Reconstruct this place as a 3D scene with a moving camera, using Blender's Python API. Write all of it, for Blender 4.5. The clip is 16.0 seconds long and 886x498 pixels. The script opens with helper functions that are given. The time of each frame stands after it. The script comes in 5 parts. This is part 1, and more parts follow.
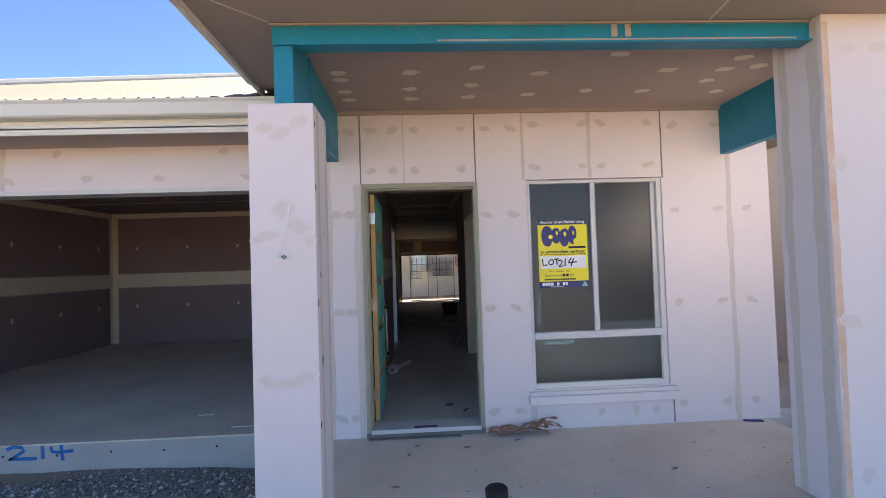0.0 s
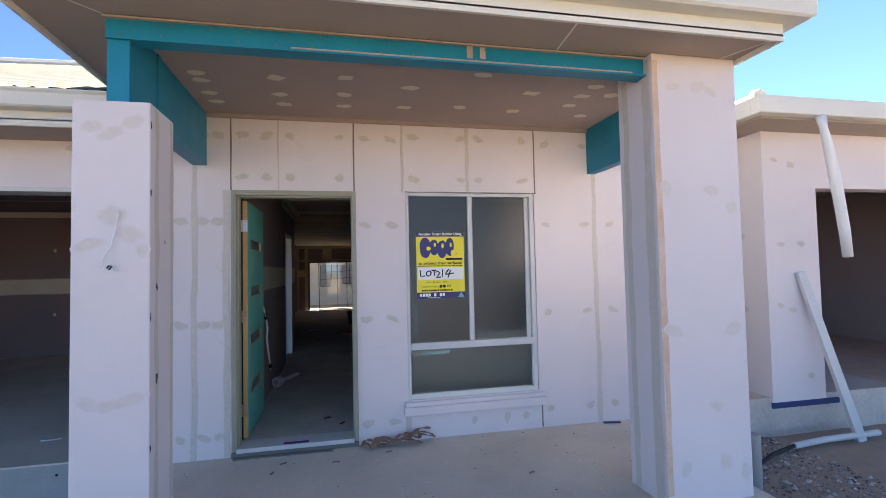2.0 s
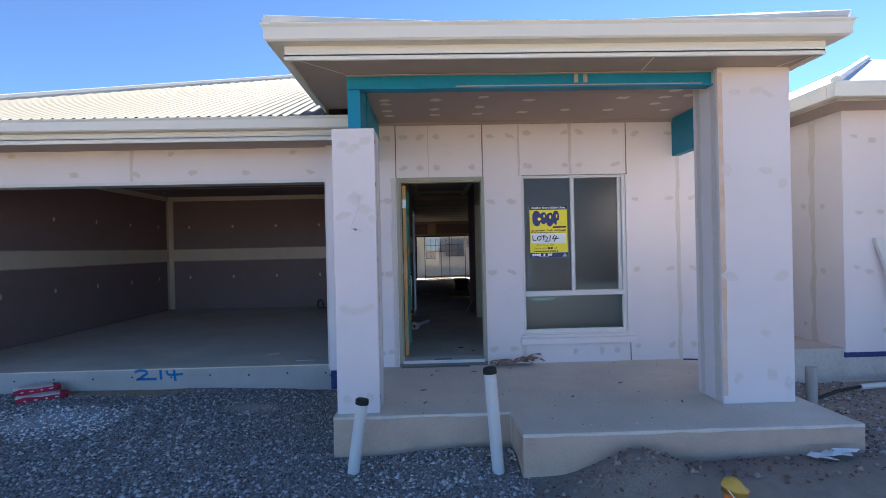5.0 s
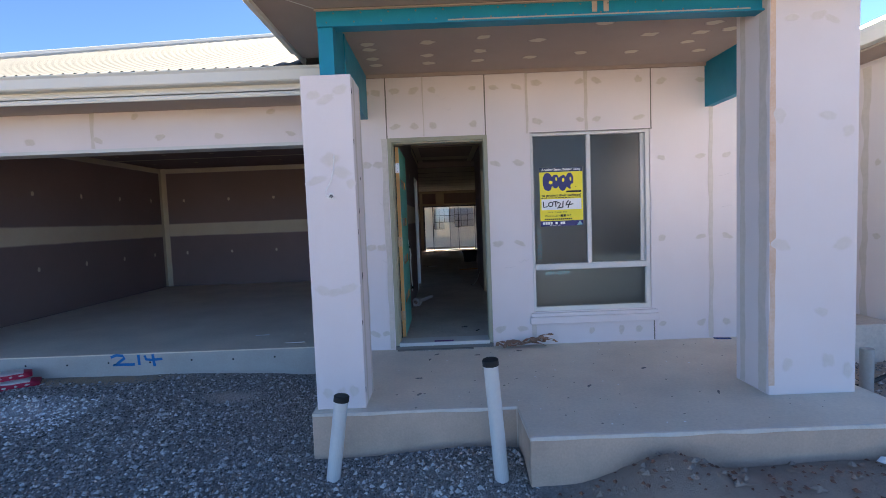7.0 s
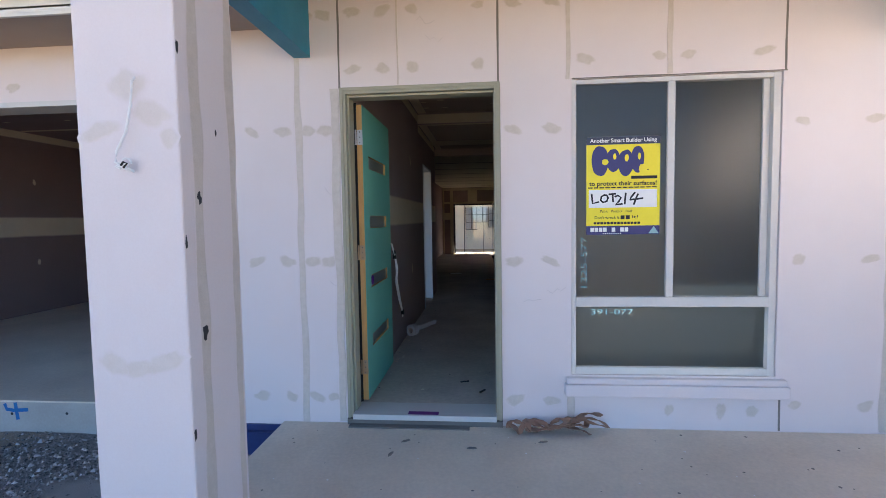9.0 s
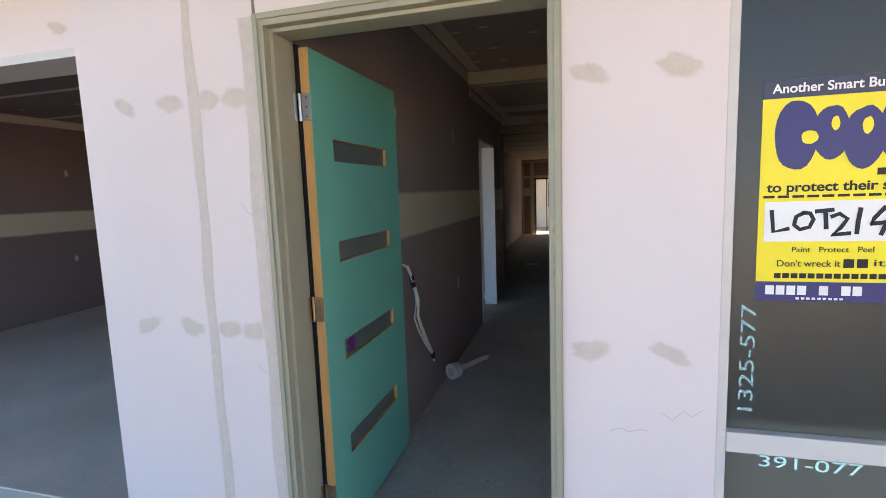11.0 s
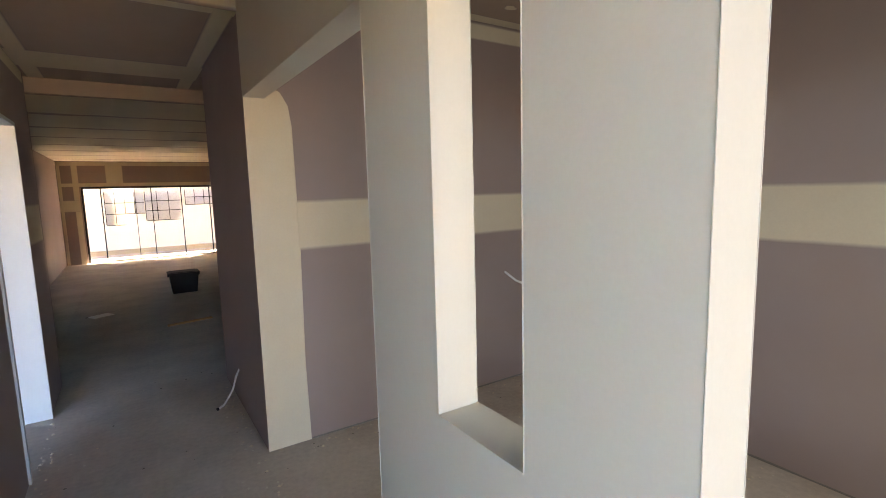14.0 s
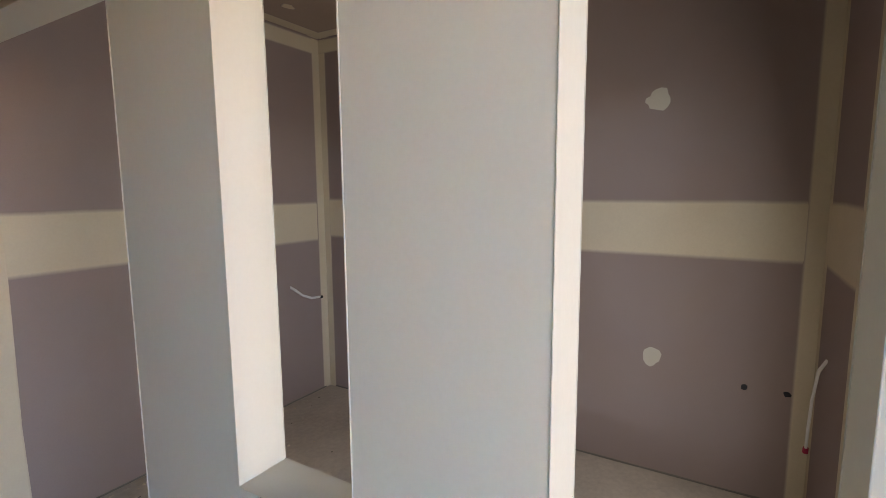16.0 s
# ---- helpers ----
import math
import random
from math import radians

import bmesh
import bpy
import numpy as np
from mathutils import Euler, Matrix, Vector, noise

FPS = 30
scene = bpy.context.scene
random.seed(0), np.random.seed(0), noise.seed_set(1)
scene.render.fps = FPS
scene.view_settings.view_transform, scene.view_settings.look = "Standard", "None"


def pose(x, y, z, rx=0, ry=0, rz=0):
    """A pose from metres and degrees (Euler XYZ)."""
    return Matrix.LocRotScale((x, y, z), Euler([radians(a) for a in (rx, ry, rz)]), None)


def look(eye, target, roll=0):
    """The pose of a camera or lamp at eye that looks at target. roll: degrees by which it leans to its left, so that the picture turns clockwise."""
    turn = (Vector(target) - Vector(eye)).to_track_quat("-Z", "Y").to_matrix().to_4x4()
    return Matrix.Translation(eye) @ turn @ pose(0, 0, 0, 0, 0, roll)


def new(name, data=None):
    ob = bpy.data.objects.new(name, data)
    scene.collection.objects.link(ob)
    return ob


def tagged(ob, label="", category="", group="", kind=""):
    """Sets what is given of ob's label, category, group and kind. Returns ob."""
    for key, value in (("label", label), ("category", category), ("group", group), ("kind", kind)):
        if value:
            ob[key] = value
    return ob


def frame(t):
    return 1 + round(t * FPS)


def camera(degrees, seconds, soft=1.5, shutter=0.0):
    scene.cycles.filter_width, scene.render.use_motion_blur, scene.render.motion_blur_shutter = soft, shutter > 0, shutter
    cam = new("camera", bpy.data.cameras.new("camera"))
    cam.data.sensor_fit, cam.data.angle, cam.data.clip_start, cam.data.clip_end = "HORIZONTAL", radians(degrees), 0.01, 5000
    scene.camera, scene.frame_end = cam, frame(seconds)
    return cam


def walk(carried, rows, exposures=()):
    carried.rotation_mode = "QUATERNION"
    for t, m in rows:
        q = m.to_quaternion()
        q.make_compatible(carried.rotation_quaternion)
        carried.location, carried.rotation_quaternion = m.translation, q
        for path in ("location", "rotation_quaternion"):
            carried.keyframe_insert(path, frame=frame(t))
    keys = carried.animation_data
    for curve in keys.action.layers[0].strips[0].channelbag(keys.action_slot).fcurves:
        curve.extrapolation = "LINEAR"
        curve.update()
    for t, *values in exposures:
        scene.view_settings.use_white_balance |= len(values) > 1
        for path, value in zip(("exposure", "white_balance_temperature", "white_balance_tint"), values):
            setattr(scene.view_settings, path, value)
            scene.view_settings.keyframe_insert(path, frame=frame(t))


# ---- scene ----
LENS = 85.0
cam = camera(LENS, 16.0, soft=0.9)
# seconds, x, y, z, yaw, pitch, roll
ROWS = [
    (0, 0.480, -4.194, 1.393, -2.87, 1.74, 1.84),
    (0.5, 0.663, -4.197, 1.395, -6.63, 1.85, 1.91),
    (1, 0.793, -4.220, 1.404, -9.41, 1.98, 1.84),
    (1.5, 0.856, -4.246, 1.414, -11.67, 2.18, 1.61),
    (2, 0.858, -4.243, 1.412, -12.20, 2.37, 1.24),
    (2.5, 0.807, -4.224, 1.409, -10.99, 2.28, 0.67),
    (3, 0.717, -4.186, 1.397, -8.63, 2.04, 0.42),
    (3.5, 0.545, -4.572, 1.359, -5.70, 1.52, 0.29),
    (4, 0.429, -5.025, 1.316, -3.12, 1.32, 0.42),
    (4.2, 0.362, -5.163, 1.305, -2.84, 1.22, 0.69),
    (5.2, 0.380, -5.600, 1.288, -1.10, -0.60, 1.40),
    (6.3, 0.401, -5.596, 1.276, 0.47, -2.72, 2.21),
    (6.5, 0.434, -5.421, 1.287, 0.40, -3.06, 2.13),
    (7, 0.532, -4.962, 1.271, -0.05, -3.59, 2.18),
    (7.5, 0.597, -4.522, 1.282, -0.06, -3.83, 1.93),
    (8, 0.664, -4.042, 1.320, 0.57, -3.91, 1.62),
    (8.5, 0.835, -3.539, 1.259, 2.45, -3.63, 1.19),
    (9, 0.916, -3.056, 1.265, 5.04, -3.57, 0.91),
    (9.2, 0.954, -2.869, 1.294, 6.27, -3.84, 0.92),
    (11.5, 1.052, -1.157, 1.499, 15.87, -7.17, 2.14),
    (12, 0.844, -0.810, 1.472, 13.44, -7.07, 2.15),
    (12.5, 0.676, -0.459, 1.482, 7.67, -6.70, 2.02),
    (13, 0.605, -0.127, 1.479, -3.14, -6.50, 1.76),
    (13.5, 0.592, 0.156, 1.476, -17.37, -6.71, 1.64),
    (14, 0.616, 0.415, 1.527, -33.21, -7.10, 1.51),
    (14.5, 0.629, 0.448, 1.581, -47.47, -7.19, 0.63),
    (15, 0.679, 0.419, 1.586, -57.59, -6.77, 0.57),
    (15.5, 0.685, 0.421, 1.558, -60.50, -6.03, 1.15),
    (16, 0.640, 0.542, 1.571, -59.22, -7.02, 0.40),
]
# seconds, stops, kelvin, tint
EXPOSURES = [  # the clip's camera opens up as it goes indoors
    (0.0, 3.08, 7300, 11), (1.5, 3.0, 6850, 9), (3.0, 2.87, 6850, 9), (4.2, 2.72, 6300, 7), (6.3, 2.77, 6350, 8), (7.5, 3.02, 6750, 8), (9.2, 3.38, 7150, 8), (11.5, 3.85, 8200, 7), (12.0, 3.95, 8300, 8), (12.5, 4.6, 9500, 5), (13.0, 5.15, 9100, 15), (13.5, 5.65, 9700, 16), (14.5, 5.85, 9150, 17), (15.3, 5.7, 8500, 15), (16.0, 5.66, 9300, 20)]
walk(cam, [(t, pose(x, y, z, 90 + pitch, roll, yaw)) for t, x, y, z, yaw, pitch, roll in ROWS], EXPOSURES)

# ---- world and light: clear sky, sun behind the house ----
SUN_EL, SUN_AZ = 28.0, 37.0   # elevation; azimuth from +y towards +x
world = bpy.data.worlds.new("sky")
scene.world = world
world.use_nodes = True
wn = world.node_tree
sky = wn.nodes.new("ShaderNodeTexSky")
sky.sky_type = "NISHITA"
sky.sun_disc = False
sky.sun_elevation = radians(SUN_EL)
sky.sun_rotation = radians(SUN_AZ)
sky.altitude, sky.air_density, sky.dust_density, sky.ozone_density = 1500, 0.55, 0.0, 4.5
wn.nodes["Background"].inputs[1].default_value = 0.055
wn.links.new(sky.outputs[0], wn.nodes["Background"].inputs[0])
sun = new("sun", bpy.data.lights.new("sun", "SUN"))
sun.data.energy, sun.data.angle, sun.data.color = 5.0, radians(0.5), (1.0, 0.94, 0.85)
ca, sa = math.cos(radians(SUN_EL)), math.sin(radians(SUN_EL))
sun.matrix_world = look((10 * ca * math.sin(radians(SUN_AZ)), 10 * ca * math.cos(radians(SUN_AZ)), 10 * sa), (0, 0, 0))


# skylight that comes through the frosted study window
win_light = new("window_light", bpy.data.lights.new("window_light", "AREA"))
win_light.data.shape, win_light.data.size, win_light.data.size_y = "RECTANGLE", 1.1, 1.7
win_light.data.energy, win_light.data.color = 0.44, (0.70, 0.85, 1.0)
win_light.matrix_world = look((2.05, 0.15, 1.18), (2.05, 3.0, 0.45))

# ---- materials ----
def node(nt, kind, **values):
    n = nt.nodes.new(kind)
    for k, v in values.items():
        n.inputs[k].default_value = v
    return n


def material(name, col, col2=None, rough=0.7, metal=0.0, scale=3.0, fine=60.0, bump=0.15, mix=0.5, spec=0.3, stretch=(1, 1, 1), dist=0.004):
    """A procedural paint: two tones mixed by a coarse and a fine noise, with fine relief."""
    m = bpy.data.materials.new(name)
    m.use_nodes = True
    nt = m.node_tree
    b = nt.nodes["Principled BSDF"]
    b.inputs["Roughness"].default_value = rough
    b.inputs["Metallic"].default_value = metal
    b.inputs["Specular IOR Level"].default_value = spec
    co = nt.nodes.new("ShaderNodeTexCoord")
    mp = nt.nodes.new("ShaderNodeMapping")
    mp.inputs["Scale"].default_value = stretch
    nt.links.new(co.outputs["Object"], mp.inputs["Vector"])
    n1 = node(nt, "ShaderNodeTexNoise", Scale=scale, Detail=6.0, Roughness=0.6)
    n2 = node(nt, "ShaderNodeTexNoise", Scale=fine, Detail=4.0, Roughness=0.6)
    for n in (n1, n2):
        nt.links.new(mp.outputs[0], n.inputs["Vector"])
    ramp = nt.nodes.new("ShaderNodeMath")
    ramp.operation = "MULTIPLY_ADD"
    ramp.inputs[1].default_value, ramp.inputs[2].default_value = 0.35, 0.0
    nt.links.new(n2.outputs[0], ramp.inputs[0])
    add = nt.nodes.new("ShaderNodeMath")
    add.operation = "MULTIPLY_ADD"
    add.inputs[1].default_value = 0.65
    nt.links.new(n1.outputs[0], add.inputs[0])
    nt.links.new(ramp.outputs[0], add.inputs[2])
    rng = node(nt, "ShaderNodeMapRange")
    rng.inputs[1].default_value, rng.inputs[2].default_value = 0.35, 0.68
    nt.links.new(add.outputs[0], rng.inputs[0])
    mx = nt.nodes.new("ShaderNodeMix")
    mx.data_type = "RGBA"
    c2 = col2 or tuple(c * (1 - 0.25 * mix) for c in col)
    mx.inputs[6].default_value, mx.inputs[7].default_value = (*col, 1), (*c2, 1)
    nt.links.new(rng.outputs[0], mx.inputs[0])
    nt.links.new(mx.outputs[2], b.inputs["Base Color"])
    rr = node(nt, "ShaderNodeMapRange")
    rr.inputs[3].default_value, rr.inputs[4].default_value = max(0.02, rough - 0.08), min(1, rough + 0.08)
    nt.links.new(n1.outputs[0], rr.inputs[0])
    nt.links.new(rr.outputs[0], b.inputs["Roughness"])
    if bump:
        bp = node(nt, "ShaderNodeBump", Strength=bump, Distance=dist)
        nt.links.new(n2.outputs[0], bp.inputs["Height"])
        nt.links.new(bp.outputs[0], b.inputs["Normal"])
    return m


def plain(name, col, rough=0.5, metal=0.0, spec=0.4):
    return material(name, col, rough=rough, metal=metal, spec=spec, bump=0.05, mix=0.3)


M = {}
M["panel"] = material("pinkish white wall panel", (0.71, 0.64, 0.635), (0.665, 0.59, 0.58), rough=0.85, scale=1.3, fine=140, bump=0.12)
M["filler"] = material("beige joint filler", (0.535, 0.47, 0.415), (0.62, 0.55, 0.50), rough=0.9, scale=26, fine=160, bump=0.25)
M["thinfiller"] = material("thin sanded filler", (0.61, 0.54, 0.495), (0.67, 0.60, 0.565), rough=0.9, scale=20, fine=160, bump=0.2)
M["joint"] = material("dark joint gap", (0.20, 0.18, 0.16), rough=0.9)
M["board"] = material("grey brown plasterboard paper", (0.335, 0.255, 0.24), (0.30, 0.228, 0.217), rough=0.8, scale=1.2, fine=220, bump=0.06)
# same plasterboard as above, darkened to put the garage's shade into its colour
M["shadedboard"] = material("lining board darkened for garage shade", (0.255, 0.185, 0.178), (0.225, 0.165, 0.16), rough=0.8, scale=1.2, fine=220, bump=0.06)
M["plaster"] = material("pale set plaster", (0.61, 0.565, 0.495), (0.57, 0.53, 0.46), rough=0.8, scale=1.2, fine=120, bump=0.05)
M["compound"] = material("cream joint compound", (0.66, 0.57, 0.44), (0.60, 0.51, 0.39), rough=0.85, scale=2.2, fine=90, bump=0.12)
M["ceilboard"] = material("brown ceiling plasterboard", (0.42, 0.315, 0.255), (0.37, 0.28, 0.225), rough=0.85, scale=1.5, fine=200, bump=0.06)
M["slab"] = material("grey concrete slab", (0.76, 0.66, 0.53), (0.57, 0.49, 0.395), rough=0.82, scale=1.3, fine=45, bump=0.3)
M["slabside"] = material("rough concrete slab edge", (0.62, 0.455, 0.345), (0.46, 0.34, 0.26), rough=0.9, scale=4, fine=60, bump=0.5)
M["floor"] = material("dusty concrete floor", (0.62, 0.545, 0.475), (0.41, 0.355, 0.31), rough=0.8, scale=1.9, fine=30, bump=0.2)
M["gravel"] = material("dark crushed gravel", (0.09, 0.094, 0.103), (0.15, 0.154, 0.163), rough=0.95, scale=2.0, fine=55, bump=1.0, dist=0.03)
M["earth"] = material("grey brown earth", (0.40, 0.315, 0.255), (0.33, 0.255, 0.205), rough=0.95, scale=2.0, fine=35, bump=0.9, dist=0.03)
M["cream"] = material("cream painted steel", (0.70, 0.665, 0.585), (0.67, 0.635, 0.56), rough=0.42, bump=0.02)
M["white"] = material("white painted steel", (0.78, 0.77, 0.76), (0.74, 0.73, 0.72), rough=0.4, bump=0.02)
M["primed"] = material("pale blue white primer", (0.50, 0.53, 0.56), (0.46, 0.49, 0.52), rough=0.5, scale=3, bump=0.04)
M["smudge"] = material("grey smudge", (0.24, 0.235, 0.19), (0.31, 0.29, 0.225), rough=0.6, scale=30, bump=0.02)
M["soffit"] = material("unpainted soffit sheet", (0.42, 0.34, 0.29), (0.38, 0.31, 0.265), rough=0.85, scale=2, fine=120, bump=0.1)
M["porchceil"] = material("brown porch ceiling sheet", (0.40, 0.31, 0.265), (0.36, 0.28, 0.24), rough=0.85, scale=2, fine=120, bump=0.1)
M["teal"] = material("teal primed steel beam", (0.007, 0.21, 0.32), (0.006, 0.18, 0.28), rough=0.45, scale=5, fine=90, bump=0.08)
M["roof"] = material("pale corrugated roof steel", (0.25, 0.233, 0.20), (0.23, 0.213, 0.185), rough=0.75, bump=0.02, spec=0.1)
M["roofblue"] = material("grey corrugated roof steel", (0.36, 0.38, 0.42), (0.32, 0.34, 0.38), rough=0.4, bump=0.02)
M["frame"] = material("olive beige door frame paint", (0.35, 0.335, 0.25), (0.32, 0.305, 0.23), rough=0.5, bump=0.05)
M["alu"] = material("pearl white window aluminium", (0.60, 0.58, 0.55), (0.56, 0.54, 0.515), rough=0.4, bump=0.02)
M["doorgreen"] = material("teal green primed door skin", (0.15, 0.50, 0.405), (0.14, 0.465, 0.375), rough=0.55, scale=2, fine=180, bump=0.05)
M["pine"] = material("raw pine", (0.62, 0.36, 0.14), (0.50, 0.27, 0.10), rough=0.6, scale=6, fine=60, bump=0.15, stretch=(6, 6, 0.6))
M["steel"] = material("zinc steel", (0.6, 0.6, 0.6), (0.5, 0.5, 0.5), rough=0.35, metal=1.0, bump=0.05)
M["brass"] = material("dull brass steel", (0.45, 0.33, 0.22), (0.38, 0.28, 0.2), rough=0.4, metal=0.9, bump=0.05)
M["pvc"] = material("pale grey plastic pipe", (0.62, 0.60, 0.57), (0.56, 0.54, 0.52), rough=0.45, bump=0.05)
M["black"] = material("black plastic", (0.012, 0.012, 0.013), (0.02, 0.02, 0.021), rough=0.6, bump=0.1)
M["cable"] = material("white cable sheath", (0.78, 0.76, 0.74), (0.7, 0.68, 0.66), rough=0.45, bump=0.05)
M["bluemem"] = material("blue membrane", (0.02, 0.045, 0.16), (0.015, 0.03, 0.11), rough=0.45, scale=10, bump=0.3)
M["bluepaint"] = plain("blue spray paint", (0.004, 0.13, 0.34), rough=0.7)
M["yellow"] = plain("yellow poster", (0.87, 0.72, 0.04), rough=0.45)
M["navy"] = plain("navy print", (0.035, 0.035, 0.15), rough=0.45)
M["darkfilm"] = plain("dark printed film", (0.045, 0.048, 0.085), rough=0.4)
M["paper"] = plain("white paper", (0.82, 0.81, 0.80), rough=0.6)
M["ink"] = plain("black ink", (0.015, 0.015, 0.02), rough=0.6)
M["chalk"] = plain("pale blue marker", (0.30, 0.50, 0.52), rough=0.7)
M["pencil"] = plain("grey pencil line", (0.54, 0.48, 0.48), rough=0.8)
M["strap"] = material("tan webbing strap", (0.36, 0.20, 0.135), (0.28, 0.15, 0.10), rough=0.8, scale=20, bump=0.3)
M["orange"] = plain("orange plastic cap", (0.80, 0.20, 0.03), rough=0.5)
M["ochre"] = plain("ochre cap top", (0.72, 0.40, 0.06), rough=0.5)
M["red"] = material("red printed bag", (0.42, 0.02, 0.06), (0.33, 0.018, 0.05), rough=0.6, scale=9, bump=0.2)
M["bagtop"] = material("pale bag paper", (0.66, 0.60, 0.56), (0.55, 0.45, 0.42), rough=0.7, scale=9, bump=0.2)
M["stone"] = material("dark stone chips", (0.15, 0.15, 0.16), (0.27, 0.27, 0.275), rough=0.9, scale=9, bump=0.3)
nt_ = M["stone"].node_tree
geo = nt_.nodes.new("ShaderNodeNewGeometry")
tone = nt_.nodes.new("ShaderNodeValToRGB")
tone.color_ramp.elements[0].color, tone.color_ramp.elements[1].color = (0.085, 0.08, 0.076, 1), (0.72, 0.69, 0.65, 1)
tone.color_ramp.elements[1].position = 1.0
mid = tone.color_ramp.elements.new(0.92)
mid.color = (0.42, 0.39, 0.365, 1)
nt_.links.new(geo.outputs["Random Per Island"], tone.inputs[0])
nt_.links.new(tone.outputs[0], nt_.nodes["Principled BSDF"].inputs["Base Color"])
M["palestone"] = material("pale stone chips", (0.52, 0.50, 0.48), (0.4, 0.39, 0.38), rough=0.9, scale=9, bump=0.3)
M["brick"] = material("broken clay lumps", (0.22, 0.11, 0.075), (0.17, 0.09, 0.065), rough=0.95, scale=9, bump=0.4)
M["fence"] = material("pale fence wall", (0.84, 0.78, 0.66), (0.79, 0.73, 0.61), rough=0.7, bump=0.05)
M["sand"] = material("sunlit sandy yard", (0.52, 0.43, 0.29), (0.46, 0.38, 0.26), rough=0.95, bump=0.4)
M["bouncecut"] = material("dark grey bounce-cutting wall face", (0.16, 0.155, 0.16), (0.2, 0.19, 0.19), rough=0.7)
M["purple"] = plain("purple plastic mesh", (0.14, 0.02, 0.18), rough=0.5)
M["rust"] = material("orange stain", (0.56, 0.37, 0.25), (0.68, 0.53, 0.44), rough=0.9, scale=8, bump=0.1)


def feather(m, under, amount):
    """Filler that thins out to the sheet beneath it at its trowelled edges."""
    nt = m.node_tree
    b = nt.nodes["Principled BSDF"]
    src = b.inputs["Base Color"].links[0].from_socket
    at = nt.nodes.new("ShaderNodeAttribute")
    at.attribute_name = "thin"
    co = nt.nodes.new("ShaderNodeTexCoord")
    nz = node(nt, "ShaderNodeTexNoise", Scale=38.0, Detail=4.0, Roughness=0.7)
    nt.links.new(co.outputs["Object"], nz.inputs["Vector"])
    ad = nt.nodes.new("ShaderNodeMath")
    ad.operation = "MULTIPLY_ADD"
    ad.inputs[1].default_value = amount
    nt.links.new(nz.outputs[0], ad.inputs[0])
    nt.links.new(at.outputs["Fac"], ad.inputs[2])
    rg = node(nt, "ShaderNodeMapRange")
    rg.inputs[1].default_value, rg.inputs[2].default_value = 0.5 * amount + 0.15, 0.5 * amount + 0.85
    nt.links.new(ad.outputs[0], rg.inputs[0])
    mx = nt.nodes.new("ShaderNodeMix")
    mx.data_type = "RGBA"
    nt.links.new(rg.outputs[0], mx.inputs[0])
    nt.links.new(src, mx.inputs[6])
    mx.inputs[7].default_value = (*under, 1)
    nt.links.new(mx.outputs[2], b.inputs["Base Color"])


feather(M["filler"], (0.69, 0.615, 0.61), 1.0)
feather(M["thinfiller"], (0.69, 0.615, 0.61), 1.2)
feather(M["compound"], (0.32, 0.245, 0.23), 0.2)


def glass_material(name, col, rough, alpha_mix):
    """Thin pane: part clear, part glossy."""
    m = bpy.data.materials.new(name)
    m.use_nodes = True
    nt = m.node_tree
    b = nt.nodes["Principled BSDF"]
    b.inputs["Base Color"].default_value = (*col, 1)
    b.inputs["Roughness"].default_value = rough
    b.inputs["Transmission Weight"].default_value = alpha_mix
    b.inputs["IOR"].default_value = 1.45
    return m


M["frosted"] = glass_material("frosted glass", (0.20, 0.23, 0.235), 0.32, 0.88)
M["frostedstrip"] = glass_material("frosted glass strip", (0.20, 0.235, 0.225), 0.35, 0.35)
M["film"] = glass_material("grey translucent film", (0.42, 0.40, 0.40), 0.5, 1.0)
M["clear"] = glass_material("clear glass", (0.97, 0.98, 0.97), 0.0, 1.0)


# ---- mesh helpers ----
def box(bm, x0, x1, y0, y1, z0, z1):
    vs = [bm.verts.new((x, y, z)) for x in (x0, x1) for y in (y0, y1) for z in (z0, z1)]
    for f in ((0, 1, 3, 2), (4, 6, 7, 5), (0, 4, 5, 1), (2, 3, 7, 6), (0, 2, 6, 4), (1, 5, 7, 3)):
        bm.faces.new([vs[i] for i in f])
    return vs


def mesh_object(name, bm, material_, parent=None, label="", bevel=0.0, smooth=False):
    bmesh.ops.recalc_face_normals(bm, faces=bm.faces)
    me = bpy.data.meshes.new(name)
    bm.to_mesh(me)
    bm.free()
    for mt in (material_ if isinstance(material_, (list, tuple)) else [material_]):
        me.materials.append(mt)
    if smooth:
        for p in me.polygons:
            p.use_smooth = True
    ob = new(name, me)
    if parent is not None:
        ob.parent = parent
        ob.matrix_parent_inverse = parent.matrix_world.inverted() if parent.type != "EMPTY" else Matrix.Translation(parent.location).inverted()
    if bevel:
        md = ob.modifiers.new("bevel", "BEVEL")
        md.width, md.segments, md.limit_method = bevel, 2, "ANGLE"
    if label:
        tagged(ob, label)
    return ob


def part(name, bm, material_, parent, label="", bevel=0.0, smooth=False):
    return mesh_object(name, bm, material_, parent, label, bevel, smooth)


def boxes(name, list_, material_, parent=None, label="", bevel=0.0):
    bm = bmesh.new()
    for b in list_:
        box(bm, *b)
    return mesh_object(name, bm, material_, parent, label, bevel)


def thing(name, at, label, category, group=""):
    e = new(name)
    e.location = at
    e.empty_display_size = 0.1
    return tagged(e, label, category, group)


